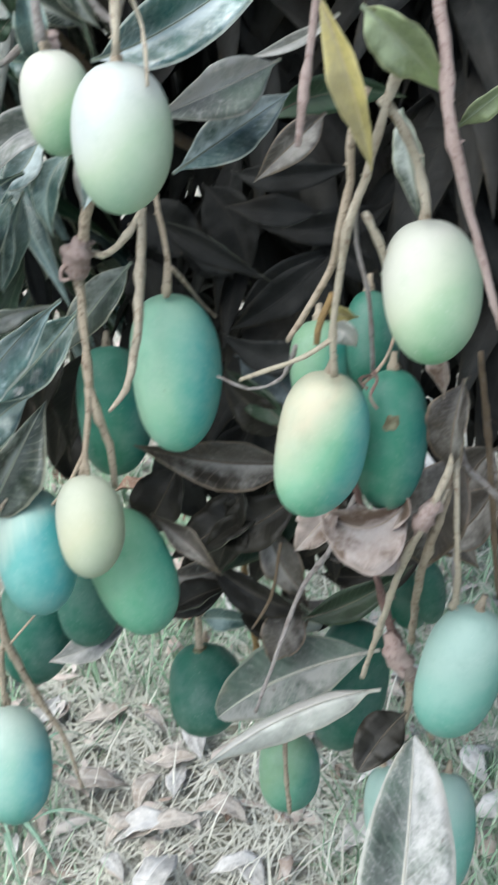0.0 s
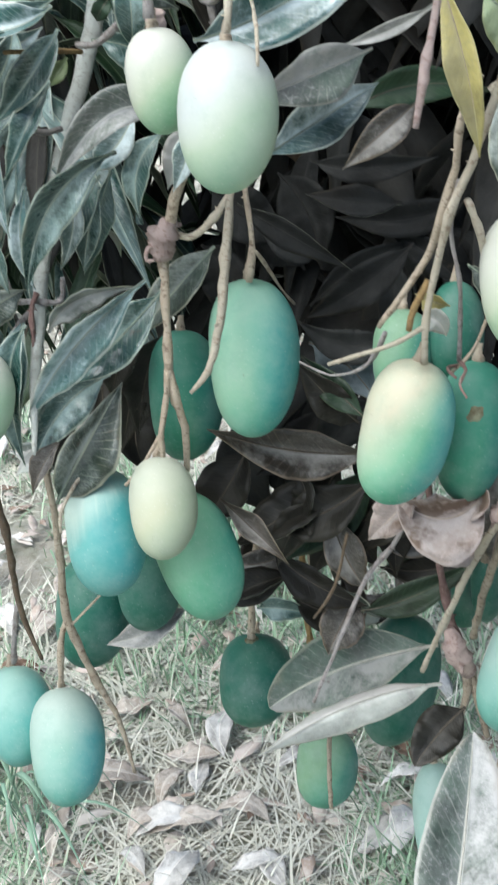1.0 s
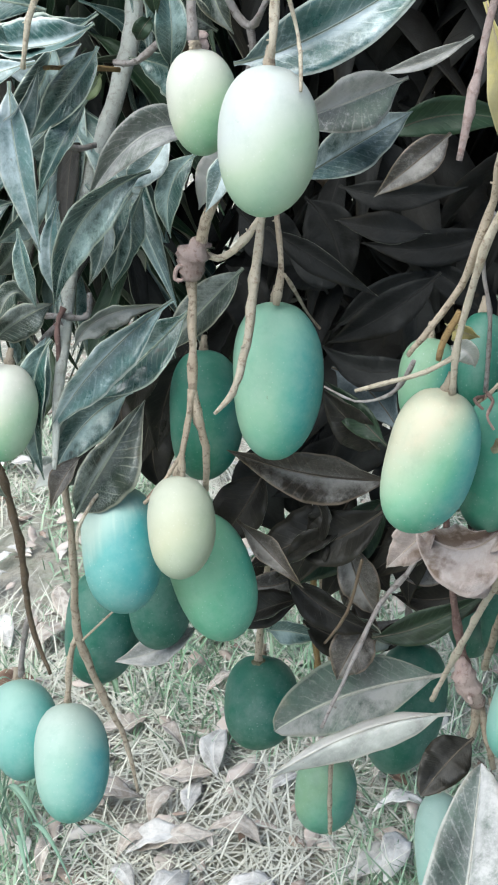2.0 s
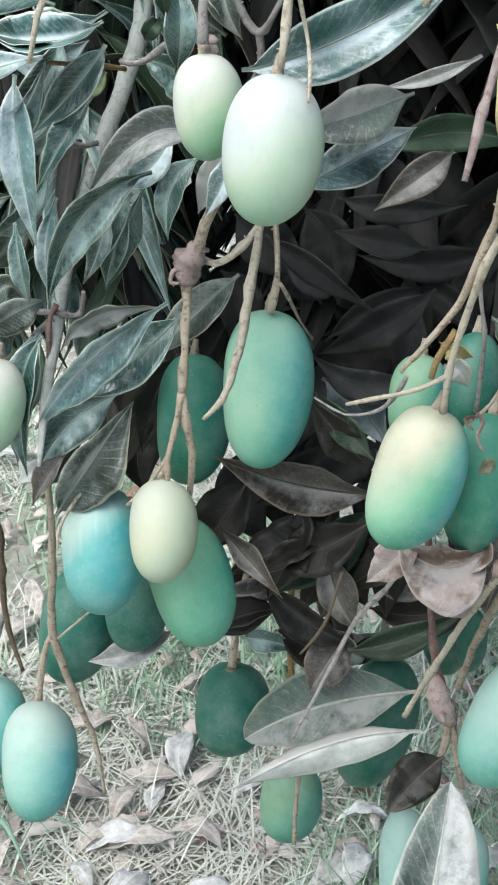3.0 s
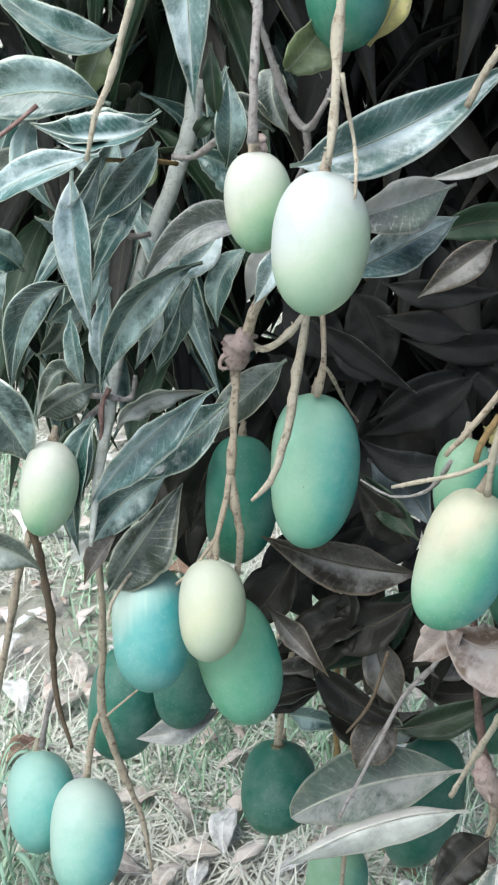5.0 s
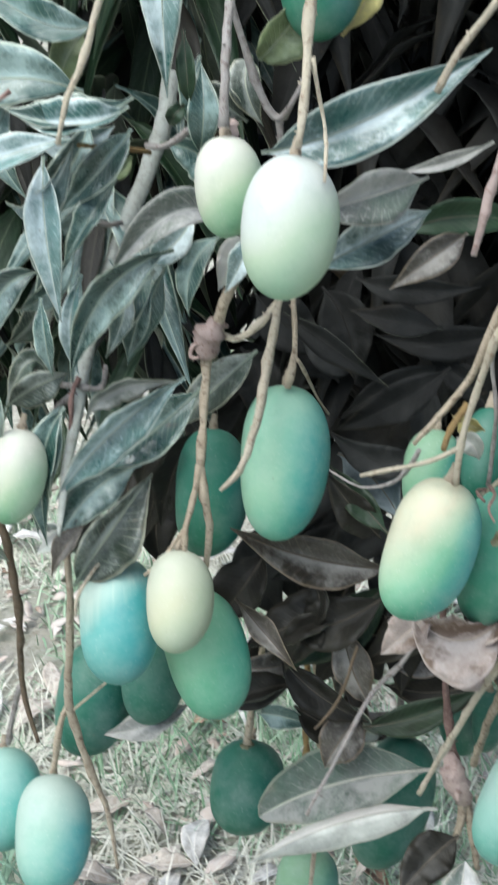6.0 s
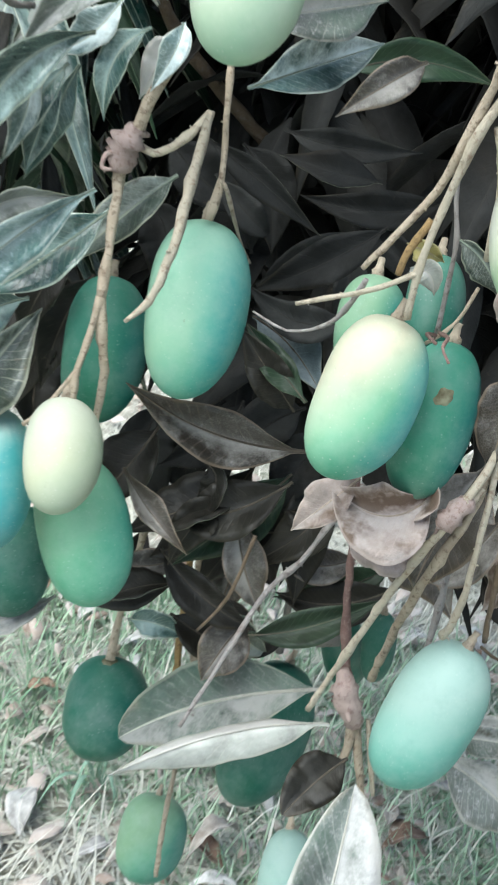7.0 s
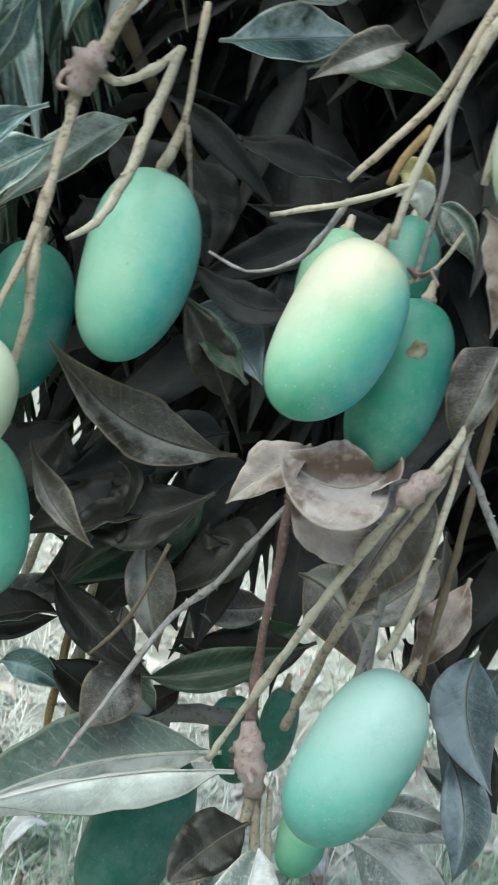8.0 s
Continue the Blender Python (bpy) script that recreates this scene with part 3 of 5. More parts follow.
def foliage(name, count, seed, spot, mats, size, label, front=-9.0, steps=(9, 4), slim=(0.17, 0.26)):
    """Many whorls of drooping leaves: spot(rng) gives a place, or None. Whorls before front are single leaves, the rest one mesh."""
    rng = random.Random(seed)
    verts, faces, index, uvs = [], [], [], []
    while count:
        p = spot(rng)
        if p is None:
            continue
        count -= 1
        turn = rng.uniform(0, 2 * math.pi)
        for n in range(rng.randint(6, 10)):
            length = size * rng.uniform(0.7, 1.3)
            a = turn + n * 2.4 + rng.uniform(-0.4, 0.4)
            drop = rng.uniform(0.2, 1.8)
            d = Vector((math.cos(a), math.sin(a), -drop)).normalized()
            root = p + Vector((rng.uniform(-0.01, 0.01), rng.uniform(-0.01, 0.01), rng.uniform(-0.03, 0.03)))
            tip = root + d * length + Vector((0, 0, -0.22 * length))
            mid = root + d * length * 0.5 + Vector((0, 0, 0.05 * length))
            nrm = Vector((rng.uniform(-0.5, 0.5), rng.uniform(-0.8, 0.2), 0.9))
            v, f, i, u = leaf_form(root, mid, tip, length * rng.uniform(*slim), nrm, rng.uniform(0.1, 0.5), n + count, *steps)
            k, which = len(verts), rng.randrange(len(mats) - 1)
            if p.y < front:
                tree_part("leaf", v, f, [mats[which], mats[-1]], i, u)
                continue
            verts += v
            faces += [tuple(q + k for q in g) for g in f]
            index += [which if q == 0 else len(mats) - 1 for q in i]
            uvs += u
    tree_part(name, verts, faces, mats, index, uvs, label, "stuff")


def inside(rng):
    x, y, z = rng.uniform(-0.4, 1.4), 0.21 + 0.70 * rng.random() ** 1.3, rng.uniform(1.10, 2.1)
    # Lower and left limits follow the camera's lines of sight.
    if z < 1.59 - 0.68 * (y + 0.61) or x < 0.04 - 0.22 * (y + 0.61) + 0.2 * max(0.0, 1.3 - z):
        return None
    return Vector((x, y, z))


# Mostly unseen canopy, added and sized to keep sky light off the inside.
def crown(rng):
    p = Vector((rng.uniform(-1, 1), rng.uniform(-1, 1), rng.uniform(-0.1, 1)))
    if p.length > 1 or p.length < 0.45:
        return None
    p = Vector((0.75 + 1.15 * p.x, 0.72 + 0.85 * p.y, 1.92 + 0.6 * p.z))
    return p if p.y > 0.0 + 0.25 * (p.z - 1.9) else None


# Added leaves, placed to close sky gaps in the camera's view.
def far_side(rng):
    return Vector((rng.uniform(-0.5, 1.3), rng.uniform(0.95, 1.5), rng.uniform(1.12, 1.95)))


def left_edge(rng):
    x, y = rng.uniform(-0.85, 0.0), rng.uniform(0.08, 0.55)
    # Low limit and side cuts are fitted to the camera's view.
    low, high = 1.29 - 0.505 * (y - 0.1), 2.0
    z = low + (high - low) * rng.random() ** 1.2
    if x > 0.07 - 0.22 * (y + 0.61) or x < -0.12 - 0.62 * (y + 0.61):
        return None
    return Vector((x, y, z))


# The darker skins paint the shade between edge leaves.
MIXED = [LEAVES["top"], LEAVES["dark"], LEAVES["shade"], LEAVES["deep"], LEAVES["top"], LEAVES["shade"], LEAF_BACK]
SHADE_TONED = [LEAVES["deep"], LEAVES["deep"]]
foliage("inner_foliage", 1000, 11, inside, SHADE_TONED, 0.125, "leaves inside the crown, shade put into their colour", steps=(8, 2))
foliage("back_foliage", 280, 14, far_side, SHADE_TONED, 0.17, "far side leaves closing sky gaps, shade put into their colour", steps=(7, 2))
foliage("upper_foliage", 380, 12, crown, MIXED, 0.18, "mostly unseen crown leaves added to block the sky", steps=(6, 2))
foliage("edge_foliage", 290, 13, left_edge, MIXED, 0.115, "leaves at the edge of the crown", 0.145, (12, 4), (0.13, 0.20))

# limbs, twigs and fruit stems
twig("fruit_stem", "tan", [(-0.016, -0.016, 1.395, 0.0030), (-0.033, -0.014, 1.361, 0.0033), (-0.043, -0.010, 1.337, 0.0048), (-0.047, -0.009, 1.324, 0.0040), (-0.047, -0.018, 1.299, 0.0022), (-0.047, -0.033, 1.256, 0.0025)])
twig("fruit_stem", "tan", [(-0.047, -0.034, 1.258, 0.0022), (-0.051, -0.039, 1.235, 0.0019), (-0.055, -0.045, 1.216, 0.0019), (-0.056, -0.046, 1.200, 0.0016)])
twig("fruit_stem", "tan", [(-0.055, -0.044, 1.218, 0.0015), (-0.068, -0.048, 1.198, 0.0012), (-0.082, -0.051, 1.183, 0.0010)])
twig("fruit_stem", "tan", [(-0.047, -0.033, 1.256, 0.0025), (-0.045, -0.034, 1.235, 0.0026), (-0.043, -0.031, 1.215, 0.0026), (-0.048, -0.025, 1.179, 0.0021)])
twig("fruit_stem", "pale", [(-0.043, -0.007, 1.337, 0.0024), (-0.031, -0.005, 1.333, 0.0022), (-0.021, -0.003, 1.337, 0.0021), (-0.012, 0.002, 1.346, 0.0022), (-0.005, 0.005, 1.355, 0.0022)])
twig("fruit_stem", "pale", [(-0.004, 0.006, 1.357, 0.0024), (-0.006, -0.004, 1.337, 0.0029), (-0.008, -0.017, 1.315, 0.0029), (-0.009, -0.032, 1.296, 0.0027), (-0.012, -0.044, 1.279, 0.0024), (-0.016, -0.054, 1.267, 0.0021), (-0.026, -0.063, 1.257, 0.0011)])
twig("fruit_stem", "tan", [(0.002, 0.018, 1.382, 0.0018), (0.004, 0.010, 1.352, 0.0019), (0.005, 0.007, 1.323, 0.0018), (0.001, 0.004, 1.299, 0.0022)])
twig("fruit_stem", "tan", [(0.008, -0.000, 1.321, 0.0011), (0.012, 0.015, 1.302, 0.0012), (0.016, 0.026, 1.284, 0.0008), (0.022, 0.035, 1.269, 0.0009)])
twig("fruit_stem", "redtwig", [(0.134, -0.068, 1.280, 0.0010), (0.138, -0.086, 1.284, 0.0010), (0.136, -0.104, 1.285, 0.0007), (0.140, -0.110, 1.280, 0.0007)])
twig("fruit_stem", "redtwig", [(0.134, -0.068, 1.278, 0.0010), (0.128, -0.082, 1.283, 0.0010), (0.133, -0.091, 1.282, 0.0008)])
twig("fruit_stem", "bark", [(-0.006, -0.008, 1.619, 0.0023), (-0.012, -0.028, 1.576, 0.0022), (-0.016, -0.047, 1.545, 0.0022), (-0.014, -0.070, 1.510, 0.0026), (-0.014, -0.077, 1.478, 0.0022)])
twig("fruit_stem", "pale", [(0.034, -0.049, 1.627, 0.0025), (0.033, -0.065, 1.566, 0.0025), (0.031, -0.077, 1.528, 0.0025), (0.032, -0.089, 1.503, 0.0022), (0.031, -0.102, 1.474, 0.0019)])
twig("fruit_stem", "pale", [(0.034, -0.083, 1.515, 0.0013), (0.040, -0.083, 1.485, 0.0009), (0.044, -0.096, 1.475, 0.0011), (0.046, -0.110, 1.460, 0.0008)])
twig("limb", "bark", [(-0.039, 0.029, 1.536, 0.0020), (-0.021, 0.031, 1.477, 0.0024), (-0.009, 0.030, 1.462, 0.0027), (0.002, 0.021, 1.474, 0.0018), (0.008, 0.025, 1.489, 0.0015)])
twig("limb", "bark", [(-0.009, 0.030, 1.462, 0.0024), (-0.008, 0.029, 1.445, 0.0021), (-0.015, 0.028, 1.431, 0.0015)])
twig("limb", "greybark", [(-0.101, 0.111, 1.474, 0.0060), (-0.102, 0.101, 1.451, 0.0060), (-0.107, 0.090, 1.429, 0.0058), (-0.114, 0.075, 1.404, 0.0056), (-0.121, 0.061, 1.382, 0.0052), (-0.128, 0.046, 1.359, 0.0050), (-0.132, 0.023, 1.331, 0.0046), (-0.133, -0.002, 1.303, 0.0046), (-0.133, -0.015, 1.287, 0.0046), (-0.134, -0.037, 1.256, 0.0034), (-0.133, -0.055, 1.233, 0.0024), (-0.131, -0.070, 1.217, 0.0012)])
twig("twig", "yellowtwig", [(-0.092, 0.032, 1.438, 0.0016), (-0.101, 0.005, 1.446, 0.0016), (-0.112, -0.035, 1.456, 0.0012)])
twig("twig", "bark", [(-0.096, 0.038, 1.441, 0.0018), (-0.078, 0.027, 1.444, 0.0020), (-0.059, 0.027, 1.458, 0.0016)])
twig("twig", "bark", [(-0.107, 0.016, 1.397, 0.0018), (-0.116, 0.006, 1.398, 0.0020), (-0.124, -0.005, 1.405, 0.0014)])
twig("twig", "redtwig", [(-0.131, -0.016, 1.303, 0.0018), (-0.134, -0.023, 1.294, 0.0014), (-0.135, -0.028, 1.272, 0.0014), (-0.142, -0.031, 1.243, 0.0008)])
twig("twig", "bark", [(-0.133, -0.015, 1.292, 0.0026), (-0.146, -0.018, 1.283, 0.0022), (-0.154, -0.025, 1.267, 0.0018)])
twig("twig", "bark", [(-0.132, -0.015, 1.297, 0.0018), (-0.120, -0.007, 1.293, 0.0018), (-0.118, -0.001, 1.307, 0.0014)])
twig("twig", "bark", [(-0.133, -0.015, 1.297, 0.0018), (-0.149, -0.013, 1.298, 0.0018), (-0.153, -0.008, 1.318, 0.0014)])
twig("fruit_stem", "dark", [(-0.196, -0.024, 1.210, 0.0030), (-0.190, -0.026, 1.176, 0.0026), (-0.185, -0.029, 1.133, 0.0025), (-0.190, -0.026, 1.061, 0.0022), (-0.179, -0.033, 1.017, 0.0014)])
twig("fruit_stem", "bark", [(-0.200, -0.007, 1.048, 0.0019), (-0.211, -0.001, 1.022, 0.0021), (-0.221, 0.000, 0.983, 0.0021)])
twig("fruit_stem", "tan", [(-0.142, -0.035, 1.192, 0.0023), (-0.140, -0.040, 1.161, 0.0023), (-0.144, -0.040, 1.111, 0.0027), (-0.150, -0.037, 1.060, 0.0031), (-0.141, -0.034, 1.005, 0.0026), (-0.129, -0.033, 0.961, 0.0019), (-0.123, -0.037, 0.912, 0.0012)])
twig("fruit_stem", "tan", [(-0.150, -0.037, 1.061, 0.0022), (-0.163, -0.030, 1.030, 0.0022), (-0.172, -0.027, 0.986, 0.0019)])
twig("fruit_stem", "tan", [(-0.149, -0.038, 1.053, 0.0010), (-0.134, -0.038, 1.069, 0.0009), (-0.119, -0.037, 1.084, 0.0007)])
twig("fruit_stem", "pale", [(-0.101, -0.012, 1.214, 0.0012), (-0.107, -0.026, 1.192, 0.0012), (-0.116, -0.052, 1.184, 0.0012), (-0.121, -0.072, 1.174, 0.0012), (-0.120, -0.080, 1.164, 0.0008)])
twig("fruit_stem", "tan", [(-0.032, 0.099, 1.085, 0.0023), (-0.044, 0.105, 1.025, 0.0025), (-0.057, 0.115, 0.953, 0.0026), (-0.059, 0.110, 0.926, 0.0033)])
twig("fruit_stem", "yellowtwig", [(-0.004, 0.101, 1.054, 0.0023), (-0.006, 0.100, 0.998, 0.0026), (-0.006, 0.095, 0.932, 0.0026)])
twig("fruit_stem", "tan", [(0.004, 0.092, 1.060, 0.0027), (0.004, 0.091, 1.005, 0.0031), (0.010, 0.087, 0.941, 0.0032)])
twig("fruit_stem", "bark", [(0.108, 0.029, 1.145, 0.0016), (0.089, 0.022, 1.112, 0.0016), (0.077, 0.024, 1.087, 0.0018), (0.059, 0.013, 1.067, 0.0018), (0.045, -0.009, 1.040, 0.0014), (0.020, -0.026, 0.983, 0.0011)])
twig("fruit_stem", "dark", [(0.048, 0.011, 1.106, 0.0012), (0.036, 0.008, 1.061, 0.0013), (0.020, 0.002, 1.037, 0.0009)])
twig("limb", "bark", [(0.019, 0.123, 0.955, 0.0059), (0.056, 0.128, 0.959, 0.0058), (0.107, 0.132, 0.968, 0.0058)])
twig("fruit_stem", "bark", [(0.065, 0.120, 1.034, 0.0027), (0.066, 0.128, 0.985, 0.0028), (0.064, 0.135, 0.945, 0.0037)])
twig("fruit_stem", "redtwig", [(0.103, 0.008, 1.165, 0.0024), (0.107, 0.021, 1.114, 0.0025), (0.110, 0.030, 1.055, 0.0025), (0.116, 0.035, 1.009, 0.0035), (0.119, 0.036, 0.992, 0.0056), (0.118, 0.034, 0.978, 0.0043)])
twig("fruit_stem", "pale", [(0.180, -0.028, 1.237, 0.0023), (0.174, -0.059, 1.215, 0.0022), (0.158, -0.076, 1.187, 0.0025), (0.138, -0.062, 1.137, 0.0022), (0.117, -0.028, 1.065, 0.0022), (0.097, -0.006, 1.000, 0.0015)])
twig("fruit_stem", "tan", [(0.178, -0.042, 1.215, 0.0025), (0.166, -0.066, 1.183, 0.0026), (0.151, -0.053, 1.133, 0.0027), (0.141, -0.022, 1.080, 0.0027), (0.133, 0.005, 1.024, 0.0022)])
twig("fruit_stem", "pale", [(0.179, -0.028, 1.237, 0.0018), (0.176, -0.059, 1.208, 0.0018), (0.174, -0.065, 1.155, 0.0018), (0.171, -0.054, 1.112, 0.0022), (0.167, -0.045, 1.095, 0.0026)])
twig("fruit_stem", "bark", [(0.174, -0.020, 1.218, 0.0019), (0.180, -0.043, 1.202, 0.0018), (0.191, -0.043, 1.187, 0.0019), (0.208, -0.039, 1.164, 0.0019), (0.262, -0.030, 1.092, 0.0016)])
twig("fruit_stem", "dark", [(0.191, -0.016, 1.262, 0.0018), (0.193, -0.006, 1.201, 0.0020), (0.194, -0.009, 1.154, 0.0018), (0.194, -0.006, 1.098, 0.0018), (0.195, -0.004, 1.071, 0.0016)])
twig("fruit_stem", "dark", [(0.196, 0.018, 1.054, 0.0010), (0.210, 0.018, 1.046, 0.0010), (0.232, 0.020, 1.043, 0.0010)])
twig("fruit_stem", "bark", [(0.167, 0.011, 1.129, 0.0023), (0.166, 0.016, 1.078, 0.0022), (0.163, 0.023, 1.033, 0.0019)])
twig("fruit_stem", "tan", [(0.127, 0.033, 0.972, 0.0041), (0.124, 0.018, 0.947, 0.0026), (0.113, 0.006, 0.928, 0.0019), (0.094, -0.006, 0.913, 0.0014)])
twig("fruit_stem", "tan", [(0.128, 0.033, 0.972, 0.0035), (0.135, 0.022, 0.945, 0.0027), (0.141, 0.010, 0.924, 0.0022)])
twig("fruit_stem", "pale", [(0.136, 0.033, 0.973, 0.0018), (0.141, 0.029, 0.950, 0.0018), (0.148, 0.021, 0.922, 0.0014)])
twig("fruit_stem", "tan", [(0.150, -0.112, 1.451, 0.0018), (0.141, -0.115, 1.432, 0.0018), (0.137, -0.108, 1.405, 0.0020), (0.128, -0.103, 1.376, 0.0018), (0.121, -0.095, 1.355, 0.0019), (0.106, -0.094, 1.332, 0.0018), (0.093, -0.091, 1.313, 0.0013)])
twig("fruit_stem", "pale", [(0.165, -0.109, 1.459, 0.0029), (0.155, -0.108, 1.436, 0.0023), (0.145, -0.108, 1.407, 0.0020), (0.133, -0.107, 1.380, 0.0022), (0.125, -0.101, 1.348, 0.0019), (0.119, -0.100, 1.319, 0.0019), (0.117, -0.097, 1.294, 0.0018)])
twig("fruit_stem", "pale", [(0.156, -0.107, 1.444, 0.0026), (0.164, -0.103, 1.427, 0.0023), (0.169, -0.095, 1.405, 0.0024), (0.172, -0.099, 1.381, 0.0020)])
twig("fruit_stem", "pale", [(0.142, -0.105, 1.388, 0.0017), (0.147, -0.101, 1.373, 0.0018), (0.149, -0.094, 1.354, 0.0019), (0.149, -0.088, 1.325, 0.0016)])
twig("fruit_stem", "bark", [(0.136, -0.078, 1.388, 0.0012), (0.130, -0.055, 1.352, 0.0012), (0.134, -0.060, 1.327, 0.0012), (0.134, -0.059, 1.302, 0.0013), (0.133, -0.062, 1.277, 0.0015)])
twig("fruit_stem", "tan", [(0.149, -0.062, 1.304, 0.0010), (0.141, -0.067, 1.286, 0.0010), (0.128, -0.073, 1.275, 0.0010)])
twig("fruit_stem", "pale", [(0.118, -0.100, 1.317, 0.0016), (0.103, -0.101, 1.308, 0.0014), (0.086, -0.096, 1.300, 0.0014), (0.064, -0.092, 1.291, 0.0011)])
twig("fruit_stem", "bark", [(0.095, -0.082, 1.305, 0.0015), (0.086, -0.067, 1.283, 0.0014), (0.075, -0.059, 1.270, 0.0009), (0.057, -0.050, 1.262, 0.0006), (0.037, -0.040, 1.266, 0.0006)])
twig("fruit_stem", "yellowtwig", [(0.121, -0.097, 1.342, 0.0020), (0.113, -0.099, 1.327, 0.0019), (0.110, -0.100, 1.315, 0.0016)])
twig("fruit_stem", "pink", [(0.140, -0.141, 1.521, 0.0019), (0.134, -0.150, 1.490, 0.0018), (0.130, -0.159, 1.472, 0.0019), (0.128, -0.166, 1.460, 0.0019), (0.125, -0.171, 1.445, 0.0014)])
twig("fruit_stem", "pale", [(-0.026, -0.032, 1.616, 0.0022), (-0.052, -0.051, 1.583, 0.0022), (-0.078, -0.059, 1.553, 0.0019), (-0.093, -0.062, 1.512, 0.0020), (-0.105, -0.065, 1.487, 0.0016), (-0.112, -0.065, 1.463, 0.0012)])
twig("fruit_stem", "pale", [(0.137, -0.069, 1.566, 0.0023), (0.127, -0.072, 1.548, 0.0020), (0.106, -0.078, 1.519, 0.0020), (0.096, -0.081, 1.499, 0.0020)])
twig("fruit_stem", "tan", [(-0.203, -0.007, 1.183, 0.0028), (-0.216, -0.012, 1.146, 0.0028), (-0.229, -0.018, 1.090, 0.0026), (-0.251, -0.016, 1.018, 0.0023), (-0.264, -0.025, 0.963, 0.0021)])
twig("limb", "redtwig", [(-0.201, -0.035, 1.454, 0.0015), (-0.184, -0.022, 1.465, 0.0015), (-0.167, -0.001, 1.479, 0.0012)])
twig("stem_node", "pink", [(-0.039, -0.013, 1.347, 0.0047), (-0.043, -0.013, 1.339, 0.0073), (-0.046, -0.013, 1.331, 0.0078), (-0.047, -0.012, 1.323, 0.0060)])
twig("fruit_stem", "pink", [(-0.047, -0.016, 1.334, 0.0018), (-0.054, -0.017, 1.331, 0.0014), (-0.055, -0.018, 1.324, 0.0012), (-0.050, -0.018, 1.324, 0.0009)])
twig("stem_node", "pink", [(0.166, -0.071, 1.194, 0.0036), (0.159, -0.076, 1.189, 0.0060), (0.154, -0.076, 1.182, 0.0050), (0.150, -0.076, 1.180, 0.0028)])
twig("stem_node", "pink", [(0.114, 0.026, 1.013, 0.0044), (0.117, 0.024, 1.004, 0.0065), (0.119, 0.023, 0.994, 0.0083), (0.123, 0.024, 0.983, 0.0070), (0.127, 0.028, 0.973, 0.0049)])
twig("stem_node", "pink", [(-0.015, -0.062, 1.478, 0.0041), (-0.015, -0.062, 1.474, 0.0047), (-0.012, -0.067, 1.471, 0.0034)])
twig("fruit_stem", "pale", [(0.170, -0.065, 1.199, 0.0025), (0.165, -0.071, 1.191, 0.0019), (0.158, -0.076, 1.189, 0.0018)])
twig("fruit_stem", "pink", [(0.182, -0.091, 1.512, 0.0029), (0.185, -0.106, 1.470, 0.0029), (0.187, -0.121, 1.433, 0.0027), (0.194, -0.125, 1.391, 0.0020), (0.206, -0.129, 1.334, 0.0017)])
twig("fruit_stem", "tan", [(-0.010, 0.172, 0.795, 0.0021), (-0.011, 0.146, 0.757, 0.0021), (-0.011, 0.133, 0.705, 0.0019)])
twig("limb", "dark", [(-0.090, 0.154, 1.431, 0.0035), (-0.062, 0.201, 1.363, 0.0045), (0.002, 0.252, 1.287, 0.0047)])

# leaves of the drooping twigs
leaf((-0.035, -0.004, 1.408), (-0.061, -0.028, 1.416), (-0.101, -0.031, 1.376), 0.022, (0.236, -0.879, 0.414), "chalky", 0.5)
leaf((-0.062, -0.021, 1.393), (-0.103, -0.033, 1.367), (-0.129, -0.034, 1.311), 0.024, (0.389, -0.921, -0.037), "top", 0.5)
leaf((-0.082, 0.001, 1.372), (-0.096, -0.011, 1.350), (-0.114, -0.011, 1.316), 0.015, (0.143, -0.949, 0.280), "top", 0.25)
leaf((-0.080, 0.015, 1.370), (-0.092, 0.006, 1.340), (-0.107, 0.009, 1.304), 0.017, (0.682, -0.729, -0.062), "top", 0.25)
leaf((-0.134, -0.035, 1.449), (-0.129, -0.053, 1.410), (-0.124, -0.053, 1.354), 0.020, (0.180, -0.904, 0.389), "sheen", 0.35)
leaf((-0.101, -0.005, 1.430), (-0.113, -0.023, 1.410), (-0.132, -0.025, 1.380), 0.016, (-0.059, -0.852, 0.521), "top", 0.25)
leaf((-0.088, -0.004, 1.478), (-0.121, -0.027, 1.467), (-0.159, -0.032, 1.476), 0.021, (0.218, -0.682, 0.698), "top", 0.5)
leaf((-0.108, -0.056, 1.464), (-0.149, -0.067, 1.453), (-0.193, -0.067, 1.427), 0.019, (-0.025, -0.875, 0.483), "sheen", 0.25)
leaf((-0.125, 0.017, 1.462), (-0.138, 0.007, 1.430), (-0.177, 0.013, 1.401), 0.022, (0.236, -0.972, -0.009), "top", 0.25)
leaf((-0.083, -0.026, 1.477), (-0.115, -0.033, 1.467), (-0.158, -0.022, 1.472), 0.023, (0.004, -0.769, 0.639), "sheen", 0.5)
leaf((-0.090, -0.005, 1.460), (-0.105, -0.019, 1.439), (-0.136, -0.015, 1.410), 0.020, (0.171, -0.961, 0.217), "top", 0.4)
leaf((-0.160, -0.036, 1.421), (-0.134, -0.043, 1.425), (-0.115, -0.035, 1.457), 0.018, (0.421, -0.804, -0.420), "sheen", 0.25)
leaf((-0.121, -0.023, 1.375), (-0.128, -0.031, 1.343), (-0.128, -0.023, 1.308), 0.012, (0.181, -0.963, 0.199), "sheen", 0.25)
leaf((-0.148, -0.026, 1.359), (-0.144, -0.034, 1.334), (-0.144, -0.027, 1.307), 0.012, (0.046, -0.976, 0.215), "top", 0.25)
